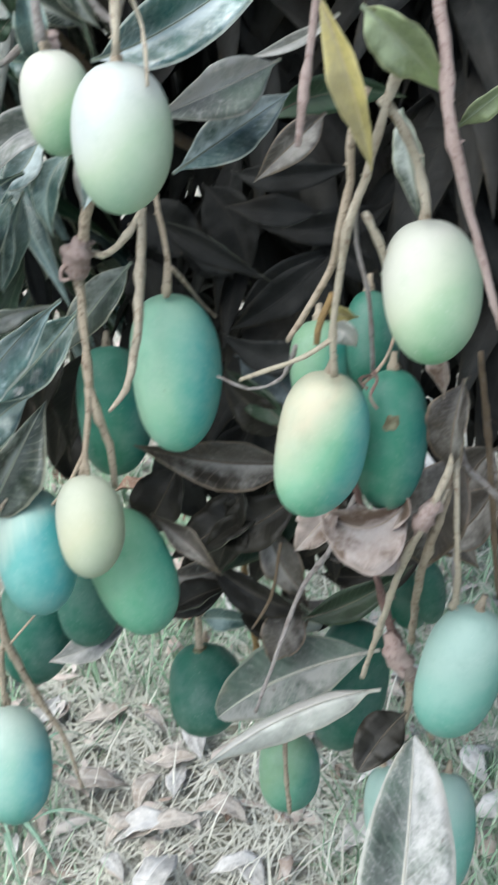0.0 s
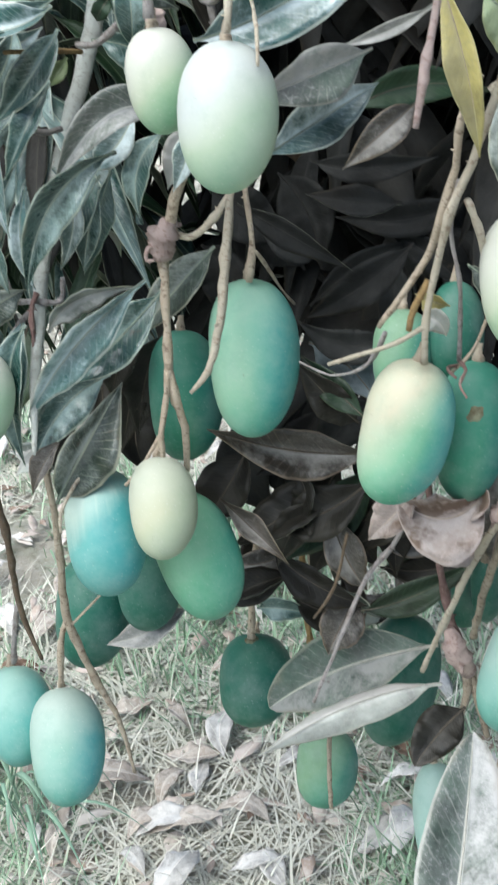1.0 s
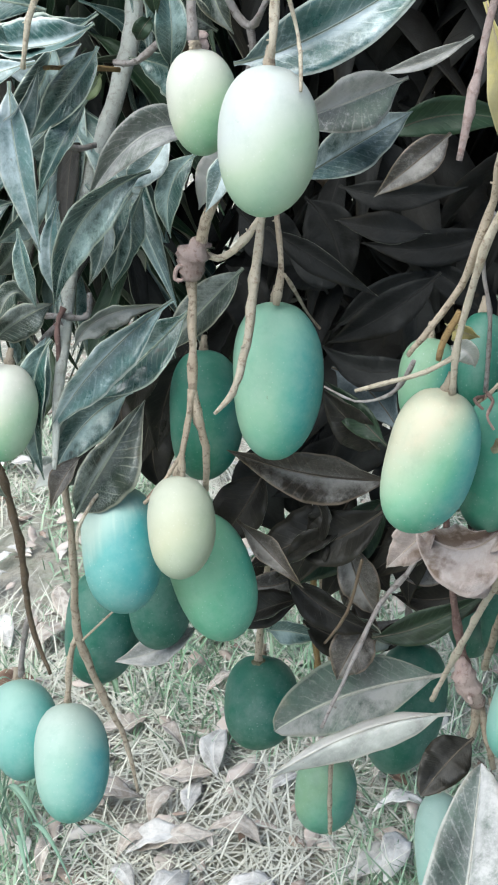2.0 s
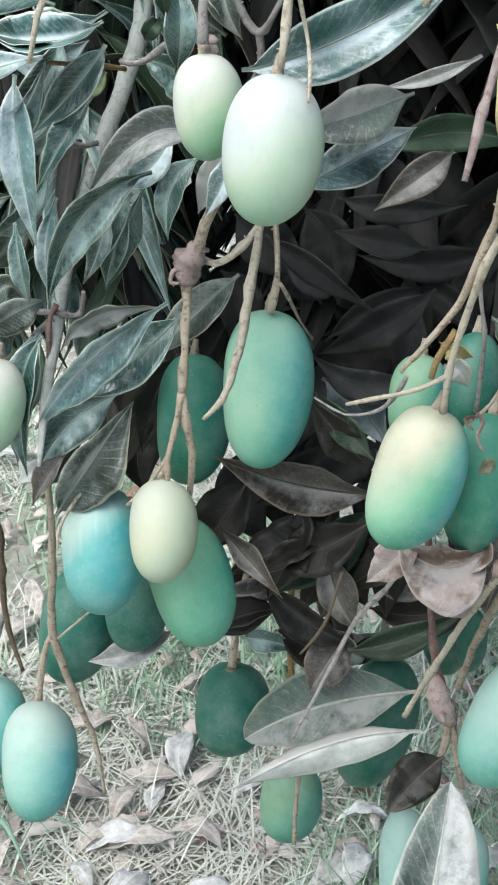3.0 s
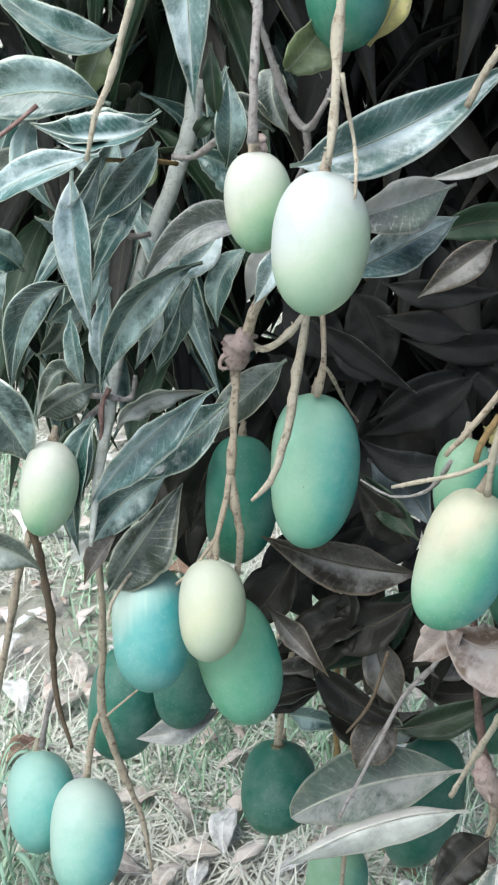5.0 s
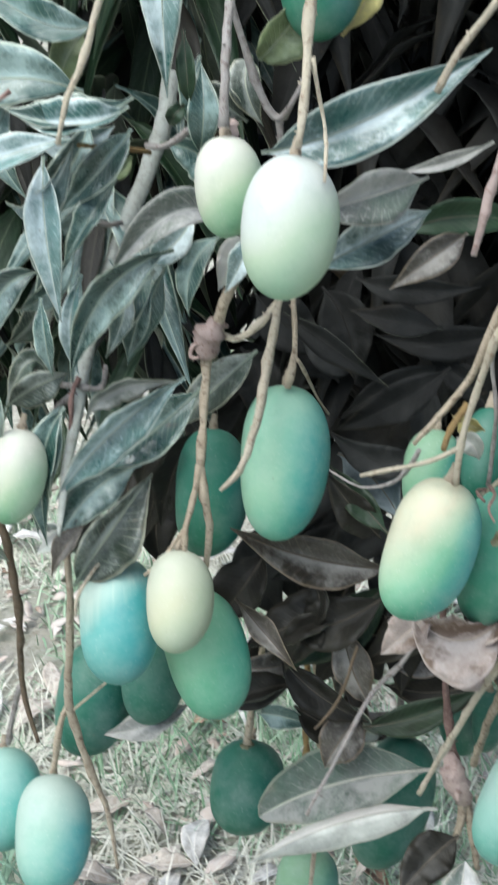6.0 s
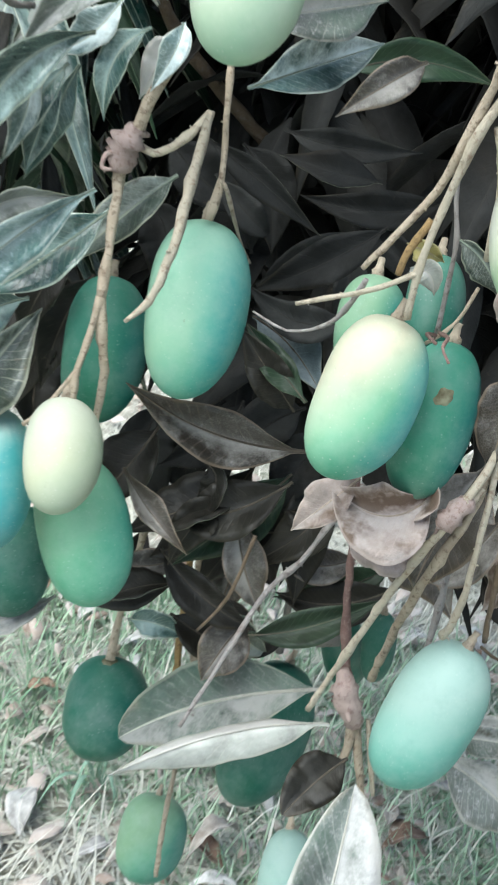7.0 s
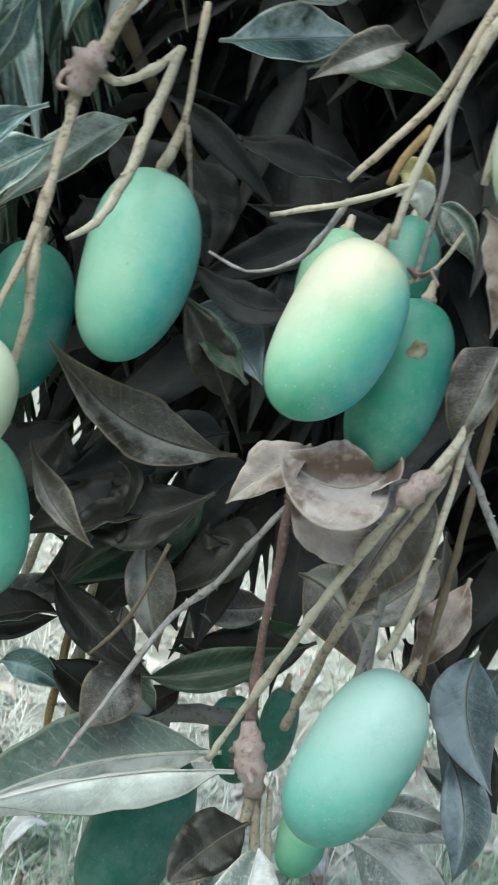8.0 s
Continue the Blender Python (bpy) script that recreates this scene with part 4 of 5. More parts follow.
leaf((-0.106, -0.012, 1.382), (-0.097, -0.017, 1.354), (-0.114, -0.011, 1.316), 0.018, (-0.052, -0.976, 0.211), "sheen", 0.25)
leaf((-0.084, 0.000, 1.367), (-0.093, -0.006, 1.340), (-0.104, 0.001, 1.310), 0.016, (0.074, -0.980, 0.185), "top", 0.25)
leaf((-0.180, -0.025, 1.282), (-0.155, -0.027, 1.300), (-0.138, -0.015, 1.305), 0.022, (0.192, -0.970, -0.152), "dusty", 0.25)
leaf((-0.136, -0.031, 1.288), (-0.148, -0.046, 1.256), (-0.150, -0.047, 1.194), 0.020, (0.100, -0.966, 0.239), "top", 0.4)
leaf((-0.123, -0.028, 1.281), (-0.102, -0.024, 1.301), (-0.067, -0.007, 1.302), 0.018, (0.373, -0.860, -0.348), "under", 0.25)
leaf((-0.056, 0.006, 1.408), (-0.068, -0.004, 1.390), (-0.088, -0.000, 1.377), 0.021, (0.012, -0.893, 0.450), "sheen", 0.25)
leaf((-0.177, -0.001, 1.340), (-0.151, -0.005, 1.357), (-0.135, 0.005, 1.384), 0.016, (0.401, -0.891, -0.214), "top", 0.25)
leaf((-0.194, 0.015, 1.309), (-0.171, 0.012, 1.332), (-0.162, 0.022, 1.362), 0.019, (0.514, -0.844, -0.154), "dusty", 0.25)
leaf((-0.055, 0.015, 1.441), (-0.049, 0.007, 1.469), (-0.054, 0.021, 1.495), 0.018, (0.383, -0.904, 0.188), "top", 0.25)
leaf((-0.034, 0.051, 1.455), (-0.049, 0.042, 1.469), (-0.068, 0.052, 1.478), 0.017, (0.095, -0.936, 0.338), "dusty", 0.25)
leaf((-0.167, 0.026, 1.445), (-0.136, 0.018, 1.445), (-0.112, 0.028, 1.455), 0.023, (0.063, -0.952, -0.300), "sheen", 0.25)
leaf((-0.090, 0.048, 1.441), (-0.057, 0.039, 1.433), (-0.042, 0.048, 1.405), 0.024, (-0.189, -0.980, -0.056), "top", 0.25)
leaf((-0.177, 0.029, 1.470), (-0.185, 0.013, 1.443), (-0.168, 0.014, 1.409), 0.018, (0.184, -0.918, 0.352), "top", 0.25)
leaf((-0.022, 0.034, 1.495), (-0.004, 0.030, 1.513), (0.025, 0.050, 1.554), 0.027, (0.397, -0.895, -0.203), "young", 0.25)
leaf((0.026, 0.043, 1.508), (0.042, 0.040, 1.532), (0.044, 0.053, 1.553), 0.015, (0.428, -0.904, 0.022), "yellow", 0.25)
leaf((-0.207, -0.065, 1.332), (-0.183, -0.068, 1.305), (-0.171, -0.056, 1.265), 0.039, (0.303, -0.914, 0.272), "top", 0.25)
leaf((-0.237, -0.050, 1.195), (-0.205, -0.049, 1.195), (-0.185, -0.035, 1.171), 0.027, (0.101, -0.992, 0.078), "dusty", 0.25)
leaf((-0.150, -0.016, 1.372), (-0.177, -0.028, 1.356), (-0.195, -0.026, 1.299), 0.022, (0.142, -0.983, 0.116), "top", 0.25)
leaf((-0.192, -0.010, 1.379), (-0.203, -0.020, 1.363), (-0.200, -0.014, 1.331), 0.018, (0.108, -0.976, 0.191), "top", 0.25)
leaf((-0.175, -0.029, 1.384), (-0.184, -0.046, 1.403), (-0.208, -0.049, 1.408), 0.023, (0.471, -0.814, 0.340), "top", 0.25)
leaf((-0.132, 0.030, 1.474), (-0.181, 0.017, 1.483), (-0.240, 0.017, 1.465), 0.036, (0.063, -0.932, 0.356), "top", 0.25)
leaf((-0.126, 0.017, 1.553), (-0.164, 0.009, 1.572), (-0.219, 0.013, 1.582), 0.022, (0.043, -0.933, 0.357), "sheen", 0.25)
leaf((-0.127, 0.046, 1.514), (-0.162, 0.037, 1.515), (-0.222, 0.041, 1.554), 0.023, (0.034, -0.928, 0.372), "top", 0.25)
leaf((-0.142, 0.065, 1.505), (-0.149, 0.050, 1.492), (-0.157, 0.050, 1.471), 0.022, (0.439, -0.874, 0.207), "young", 0.25)
leaf((-0.179, 0.056, 1.441), (-0.211, 0.046, 1.428), (-0.247, 0.053, 1.428), 0.026, (0.022, -0.999, 0.049), "dusty", 0.25)
leaf((-0.166, 0.018, 1.285), (-0.177, 0.009, 1.300), (-0.198, 0.011, 1.261), 0.016, (-0.120, -0.918, 0.377), "dusty", 0.25)
leaf((-0.070, 0.012, 1.575), (-0.068, -0.003, 1.547), (-0.067, -0.005, 1.478), 0.028, (0.061, -0.977, 0.205), "sheen", 0.25)
leaf((-0.061, 0.012, 1.514), (-0.056, -0.001, 1.492), (-0.057, 0.005, 1.473), 0.011, (0.023, -0.978, 0.209), "shade", 0.25)
leaf((-0.060, 0.005, 1.473), (-0.063, -0.004, 1.469), (-0.070, 0.005, 1.461), 0.010, (0.072, -0.985, 0.154), "shade", 0.25)
leaf((-0.057, 0.032, 1.497), (-0.060, 0.025, 1.476), (-0.058, 0.037, 1.441), 0.017, (-0.121, -0.991, 0.060), "top", 0.25)
leaf((-0.034, 0.067, 1.492), (-0.034, 0.049, 1.477), (-0.024, 0.051, 1.453), 0.020, (0.105, -0.909, 0.403), "dusty", 0.25)
leaf((-0.040, 0.007, 1.395), (-0.055, -0.008, 1.378), (-0.059, -0.006, 1.346), 0.017, (0.005, -0.865, 0.502), "top", 0.25)
leaf((-0.019, -0.012, 1.402), (-0.020, -0.023, 1.389), (-0.032, -0.019, 1.367), 0.014, (0.099, -0.910, 0.403), "sheen", 0.25)
leaf((-0.004, -0.035, 1.456), (0.049, -0.026, 1.472), (0.116, 0.005, 1.508), 0.034, (0.112, -0.987, 0.112), "sheen", 0.4)
leaf((0.076, 0.080, 1.418), (0.041, 0.053, 1.410), (0.008, 0.024, 1.405), 0.032, (0.608, -0.778, 0.159), "chalky", 0.4)
leaf((0.010, 0.034, 1.367), (0.044, 0.066, 1.380), (0.077, 0.095, 1.393), 0.030, (0.576, -0.761, 0.299), "sheen", 0.3)
leaf((0.053, 0.106, 1.371), (0.096, 0.124, 1.382), (0.146, 0.135, 1.372), 0.024, (0.277, -0.920, 0.277), "shade", 0.3)
leaf((0.104, 0.053, 1.391), (0.086, 0.035, 1.380), (0.060, 0.031, 1.359), 0.020, (0.122, -0.951, 0.284), "brown", 0.25)
leaf((-0.011, 0.045, 1.334), (0.022, 0.034, 1.318), (0.060, 0.039, 1.290), 0.016, (-0.024, -0.985, 0.172), "deep", 0.25)
leaf((0.096, 0.079, 1.291), (0.063, 0.067, 1.267), (0.019, 0.074, 1.240), 0.025, (-0.134, -0.961, 0.242), "deep", 0.25)
leaf((0.088, 0.092, 1.314), (0.060, 0.085, 1.318), (0.024, 0.096, 1.321), 0.020, (-0.051, -0.801, 0.596), "deep", 0.25)
leaf((0.083, 0.049, 1.244), (0.055, 0.036, 1.238), (0.020, 0.044, 1.254), 0.022, (0.032, -0.914, 0.406), "deep", 0.25)
leaf((0.024, 0.059, 1.229), (0.050, 0.049, 1.218), (0.075, 0.022, 1.201), 0.036, (-0.167, -0.726, 0.667), "bluegrey", 0.25)
leaf((0.068, 0.003, 1.202), (0.047, 0.014, 1.218), (0.024, 0.026, 1.237), 0.018, (0.022, -0.816, 0.577), "shade", 0.2)
leaf((-0.051, -0.008, 1.300), (-0.082, -0.025, 1.272), (-0.113, -0.033, 1.248), 0.032, (0.076, -0.904, 0.421), "top", 0.25)
leaf((-0.056, -0.025, 1.314), (-0.101, -0.043, 1.279), (-0.139, -0.051, 1.232), 0.025, (0.355, -0.931, -0.081), "sheen", 0.5)
leaf((-0.095, -0.010, 1.242), (-0.121, -0.033, 1.230), (-0.144, -0.046, 1.196), 0.027, (0.212, -0.930, 0.299), "top", 0.25)
leaf((-0.133, -0.049, 1.167), (-0.109, -0.039, 1.205), (-0.084, -0.019, 1.241), 0.035, (0.361, -0.931, 0.053), "dusty", 0.5)
leaf((-0.123, -0.043, 1.212), (-0.132, -0.058, 1.202), (-0.144, -0.058, 1.179), 0.014, (-0.244, -0.860, 0.448), "brown", 0.25)
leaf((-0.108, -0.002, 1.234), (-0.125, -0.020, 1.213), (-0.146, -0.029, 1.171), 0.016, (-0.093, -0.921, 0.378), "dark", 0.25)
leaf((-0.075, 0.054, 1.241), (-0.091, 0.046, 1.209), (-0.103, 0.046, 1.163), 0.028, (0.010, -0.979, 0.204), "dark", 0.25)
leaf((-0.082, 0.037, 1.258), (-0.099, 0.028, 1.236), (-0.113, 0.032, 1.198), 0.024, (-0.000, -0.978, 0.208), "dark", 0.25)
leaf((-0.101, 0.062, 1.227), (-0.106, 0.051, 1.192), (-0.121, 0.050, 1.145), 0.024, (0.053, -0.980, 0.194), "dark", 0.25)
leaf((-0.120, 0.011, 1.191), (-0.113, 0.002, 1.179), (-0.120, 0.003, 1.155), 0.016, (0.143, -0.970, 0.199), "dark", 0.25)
leaf((-0.176, -0.012, 1.185), (-0.152, -0.020, 1.185), (-0.138, -0.017, 1.171), 0.018, (-0.154, -0.918, 0.366), "chalky", 0.25)
leaf((0.196, 0.058, 1.123), (0.177, 0.042, 1.100), (0.153, 0.046, 1.079), 0.035, (-0.223, -0.780, 0.585), "brown", 0.4)
leaf((0.218, 0.071, 1.114), (0.210, 0.061, 1.084), (0.197, 0.068, 1.050), 0.027, (-0.459, -0.820, 0.341), "dry", 0.5)
leaf((0.113, 0.085, 1.065), (0.085, 0.071, 1.059), (0.057, 0.071, 1.063), 0.024, (0.103, -0.804, 0.585), "brown", 0.25)
leaf((-0.002, 0.079, 1.048), (-0.029, 0.064, 1.039), (-0.061, 0.069, 1.036), 0.020, (-0.095, -0.831, 0.548), "brown", 0.25)
leaf((-0.021, 0.016, 1.318), (-0.046, 0.006, 1.295), (-0.081, 0.010, 1.257), 0.024, (0.001, -0.936, 0.352), "dusty", 0.25)
leaf((-0.142, -0.016, 1.287), (-0.153, -0.035, 1.251), (-0.160, -0.038, 1.197), 0.023, (0.038, -0.956, 0.292), "top", 0.25)
leaf((-0.134, -0.015, 1.173), (-0.148, -0.030, 1.188), (-0.166, -0.032, 1.176), 0.016, (0.146, -0.656, 0.741), "under", 0.25)
leaf((0.071, 0.033, 1.158), (0.011, 0.032, 1.160), (-0.035, -0.010, 1.201), 0.034, (0.460, -0.835, 0.302), "brown", 0.35)
leaf((-0.033, -0.010, 1.147), (-0.017, 0.003, 1.114), (0.013, -0.025, 1.105), 0.017, (0.221, -0.808, 0.547), "brown", 0.5)
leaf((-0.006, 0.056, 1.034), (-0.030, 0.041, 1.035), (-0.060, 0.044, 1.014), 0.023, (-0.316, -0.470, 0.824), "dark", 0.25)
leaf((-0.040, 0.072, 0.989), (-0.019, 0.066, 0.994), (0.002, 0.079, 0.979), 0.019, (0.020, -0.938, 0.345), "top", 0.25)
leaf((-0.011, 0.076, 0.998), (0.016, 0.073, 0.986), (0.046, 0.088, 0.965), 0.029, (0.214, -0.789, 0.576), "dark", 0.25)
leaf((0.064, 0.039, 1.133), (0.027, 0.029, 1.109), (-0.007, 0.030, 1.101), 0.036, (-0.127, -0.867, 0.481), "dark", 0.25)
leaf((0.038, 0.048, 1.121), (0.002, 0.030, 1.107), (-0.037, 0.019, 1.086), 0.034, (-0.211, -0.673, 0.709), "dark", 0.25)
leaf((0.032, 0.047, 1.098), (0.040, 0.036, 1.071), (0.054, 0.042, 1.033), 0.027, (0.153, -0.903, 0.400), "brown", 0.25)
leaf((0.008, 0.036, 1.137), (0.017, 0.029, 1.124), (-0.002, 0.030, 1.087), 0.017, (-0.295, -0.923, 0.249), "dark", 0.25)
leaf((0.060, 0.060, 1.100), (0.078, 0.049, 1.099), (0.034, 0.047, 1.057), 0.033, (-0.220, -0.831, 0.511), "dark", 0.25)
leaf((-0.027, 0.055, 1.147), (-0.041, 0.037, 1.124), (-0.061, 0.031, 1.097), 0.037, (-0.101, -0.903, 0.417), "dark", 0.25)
leaf((0.104, 0.043, 0.983), (0.028, 0.048, 0.951), (-0.035, 0.051, 0.903), 0.053, (-0.315, -0.823, 0.473), "chalkygreen", 0.12, blunt=True)
leaf((0.112, -0.026, 1.007), (0.050, -0.034, 0.990), (-0.012, -0.075, 0.975), 0.025, (0.250, -0.300, 0.920), "under", -0.55)
leaf((0.127, -0.012, 0.973), (0.110, -0.029, 0.964), (0.093, -0.050, 0.950), 0.031, (0.169, -0.608, 0.776), "dark", 0.15, blunt=True)
leaf((0.117, -0.195, 0.879), (0.128, -0.112, 0.918), (0.134, -0.038, 0.975), 0.061, (0.191, -0.522, 0.831), "chalky", 0.2, blunt=True)
leaf((0.133, -0.128, 1.502), (0.145, -0.131, 1.457), (0.149, -0.117, 1.413), 0.015, (-0.239, -0.969, -0.057), "yellow", 0.25)
leaf((0.151, -0.118, 1.489), (0.167, -0.117, 1.472), (0.187, -0.099, 1.439), 0.023, (-0.001, -0.985, -0.172), "young", 0.25)
leaf((0.189, -0.100, 1.426), (0.203, -0.105, 1.437), (0.220, -0.093, 1.446), 0.011, (0.163, -0.985, -0.059), "young", 0.25)
leaf((0.147, -0.066, 1.193), (0.122, -0.074, 1.178), (0.092, -0.065, 1.188), 0.039, (0.079, -0.938, 0.337), "dry", 1.1)
leaf((0.107, -0.063, 1.192), (0.092, -0.072, 1.178), (0.075, -0.067, 1.156), 0.022, (-0.081, -0.838, 0.539), "dry", 0.4)
leaf((0.135, -0.056, 1.195), (0.142, -0.069, 1.187), (0.131, -0.065, 1.176), 0.021, (-0.343, -0.709, 0.616), "dry", 1)
leaf((0.101, -0.061, 1.166), (0.127, -0.066, 1.155), (0.151, -0.056, 1.158), 0.022, (0.109, -0.988, -0.110), "dry", 0.8)
leaf((0.154, -0.001, 1.406), (0.158, -0.013, 1.381), (0.161, -0.010, 1.342), 0.016, (-0.230, -0.957, 0.178), "dusty", 0.25)
leaf((0.155, -0.060, 1.315), (0.171, -0.070, 1.294), (0.172, -0.068, 1.261), 0.017, (-0.556, -0.831, 0.005), "dry", 0.9)
leaf((0.183, -0.040, 1.258), (0.176, -0.057, 1.237), (0.172, -0.054, 1.204), 0.025, (-0.379, -0.858, 0.348), "brown", 0.4)
leaf((0.136, -0.010, 1.313), (0.151, -0.023, 1.306), (0.162, -0.021, 1.288), 0.017, (-0.550, -0.832, -0.078), "dusty", 0.25)
leaf((0.112, -0.071, 1.322), (0.121, -0.081, 1.323), (0.130, -0.077, 1.318), 0.012, (-0.314, -0.945, -0.092), "yellow", 0.25)
leaf((0.115, -0.078, 1.312), (0.124, -0.087, 1.314), (0.128, -0.083, 1.303), 0.012, (-0.100, -0.880, 0.464), "under", 0.25)
leaf((0.192, 0.018, 0.983), (0.212, 0.008, 0.993), (0.238, 0.018, 0.985), 0.020, (0.004, -0.913, 0.408), "chalky", 0.25)
leaf((0.185, 0.027, 0.959), (0.222, 0.016, 0.947), (0.262, 0.019, 0.907), 0.040, (0.015, -0.974, 0.228), "chalky", 0.25)
leaf((0.060, 0.025, 1.186), (0.044, 0.011, 1.213), (0.024, 0.014, 1.237), 0.023, (0.238, -0.947, 0.216), "dark", 0.25)
leaf((0.025, 0.036, 1.110), (0.009, 0.025, 1.101), (-0.007, 0.025, 1.066), 0.025, (-0.028, -0.974, 0.226), "dark", 0.25)
leaf((0.083, 0.073, 1.077), (0.040, 0.060, 1.077), (0.009, 0.060, 1.029), 0.039, (-0.087, -0.939, 0.332), "dark", 0.25)
leaf((0.143, 0.087, 1.047), (0.102, 0.074, 1.031), (0.060, 0.072, 1.033), 0.030, (0.045, -0.875, 0.482), "dark", 0.25)
leaf((0.023, 0.064, 1.025), (0.040, 0.059, 1.004), (0.061, 0.073, 0.982), 0.032, (-0.083, -0.988, 0.127), "dusty", 0.25)
leaf((0.116, 0.069, 1.444), (0.087, 0.074, 1.429), (0.056, 0.078, 1.421), 0.009, (-0.200, -0.972, 0.126), "under", 0.2)
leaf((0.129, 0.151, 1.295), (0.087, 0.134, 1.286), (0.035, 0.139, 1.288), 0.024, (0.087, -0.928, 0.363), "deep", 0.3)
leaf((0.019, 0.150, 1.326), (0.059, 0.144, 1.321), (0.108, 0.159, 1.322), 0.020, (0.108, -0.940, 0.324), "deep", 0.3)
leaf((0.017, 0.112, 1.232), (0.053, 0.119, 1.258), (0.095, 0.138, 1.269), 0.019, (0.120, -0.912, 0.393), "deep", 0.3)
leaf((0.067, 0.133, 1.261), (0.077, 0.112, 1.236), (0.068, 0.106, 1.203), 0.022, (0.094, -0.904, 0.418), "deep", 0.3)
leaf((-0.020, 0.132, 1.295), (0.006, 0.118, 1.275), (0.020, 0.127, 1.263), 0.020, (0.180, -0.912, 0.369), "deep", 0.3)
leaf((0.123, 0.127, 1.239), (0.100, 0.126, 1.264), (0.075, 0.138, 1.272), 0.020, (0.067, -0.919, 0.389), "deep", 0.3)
leaf((-0.079, 0.023, 1.029), (-0.108, 0.012, 1.011), (-0.144, 0.003, 1.003), 0.024, (-0.123, -0.633, 0.765), "under", 0.3)
leaf((-0.064, 0.042, 1.014), (-0.033, 0.046, 1.025), (-0.009, 0.058, 1.032), 0.015, (0.186, -0.947, 0.263), "dark", 0.3)
leaf((0.177, 0.015, 1.178), (0.157, -0.010, 1.142), (0.147, -0.016, 1.105), 0.046, (-0.058, -0.910, 0.410), "brown", 0.3)
leaf((0.136, 0.112, 1.048), (0.101, 0.093, 1.032), (0.057, 0.093, 1.016), 0.024, (0.024, -0.878, 0.479), "shade", 0.3)
leaf((0.207, 0.141, 1.121), (0.208, 0.113, 1.082), (0.209, 0.095, 1.026), 0.022, (-0.107, -0.899, 0.424), "dark", 0.3)
leaf((0.196, 0.112, 1.055), (0.210, 0.092, 1.042), (0.228, 0.091, 1.023), 0.018, (-0.109, -0.879, 0.465), "dark", 0.3)
leaf((0.065, 0.096, 1.110), (0.046, 0.069, 1.080), (0.061, 0.061, 1.041), 0.040, (0.092, -0.893, 0.440), "dark", 0.3)
leaf((0.033, 0.104, 1.112), (0.007, 0.072, 1.075), (-0.027, 0.063, 1.047), 0.037, (0.136, -0.889, 0.438), "dark", 0.3)
leaf((-0.038, 0.124, 1.135), (-0.044, 0.099, 1.104), (-0.020, 0.096, 1.064), 0.038, (0.198, -0.895, 0.400), "deep", 0.3)
leaf((0.001, 0.142, 1.136), (-0.017, 0.116, 1.106), (-0.007, 0.109, 1.063), 0.033, (0.164, -0.906, 0.390), "deep", 0.3)
leaf((0.025, 0.088, 1.013), (0.037, 0.068, 0.997), (0.023, 0.060, 0.969), 0.023, (0.099, -0.847, 0.522), "brown", 0.3)
leaf((0.071, 0.093, 0.994), (0.056, 0.076, 0.988), (0.039, 0.076, 0.972), 0.016, (0.076, -0.848, 0.525), "dark", 0.3)
leaf((0.267, 0.148, 1.042), (0.252, 0.127, 1.012), (0.245, 0.117, 0.966), 0.036, (-0.172, -0.893, 0.417), "bluegrey", 0.3)
leaf((0.241, 0.181, 1.004), (0.266, 0.149, 0.970), (0.290, 0.142, 0.945), 0.033, (-0.175, -0.883, 0.435), "dark", 0.3)
leaf((0.293, 0.161, 0.939), (0.264, 0.160, 0.946), (0.241, 0.177, 0.949), 0.020, (-0.176, -0.871, 0.458), "dusty", 0.3)
leaf((0.199, 0.083, 0.934), (0.221, 0.078, 0.951), (0.258, 0.080, 0.946), 0.022, (-0.146, -0.856, 0.495), "under", 0.3)
leaf((-0.047, 0.145, 1.028), (-0.052, 0.120, 1.001), (-0.066, 0.114, 0.972), 0.022, (0.184, -0.887, 0.424), "dark", 0.3)
leaf((0.013, 0.189, 1.007), (0.016, 0.165, 0.979), (0.007, 0.160, 0.949), 0.027, (0.100, -0.898, 0.429), "brown", 0.3)
leaf((-0.163, 0.107, 1.428), (-0.171, 0.095, 1.414), (-0.180, 0.093, 1.402), 0.014, (0.372, -0.901, 0.223), "young", 0.3)
leaf((-0.140, 0.133, 1.411), (-0.145, 0.124, 1.403), (-0.155, 0.124, 1.394), 0.011, (0.337, -0.912, 0.233), "young", 0.3)
leaf((-0.032, 0.031, 1.389), (-0.037, 0.020, 1.377), (-0.046, 0.016, 1.356), 0.018, (0.253, -0.918, 0.304), "under", 0.3)
leaf((-0.053, 0.045, 1.381), (-0.068, 0.029, 1.365), (-0.072, 0.022, 1.334), 0.014, (0.284, -0.907, 0.311), "shade", 0.4)
leaf((-0.101, 0.096, 1.189), (-0.113, 0.068, 1.158), (-0.105, 0.056, 1.124), 0.033, (0.292, -0.826, 0.482), "dark", 0.3)
leaf((-0.148, 0.101, 1.208), (-0.139, 0.079, 1.172), (-0.145, 0.065, 1.141), 0.034, (0.317, -0.829, 0.461), "dark", 0.3)
leaf((-0.195, 0.102, 1.225), (-0.204, 0.076, 1.195), (-0.212, 0.057, 1.157), 0.034, (0.380, -0.815, 0.438), "shade", 0.3)
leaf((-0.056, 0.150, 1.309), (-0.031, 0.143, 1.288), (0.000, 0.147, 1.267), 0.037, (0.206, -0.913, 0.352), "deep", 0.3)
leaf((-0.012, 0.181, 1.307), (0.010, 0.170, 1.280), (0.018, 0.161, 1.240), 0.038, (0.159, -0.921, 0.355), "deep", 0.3)
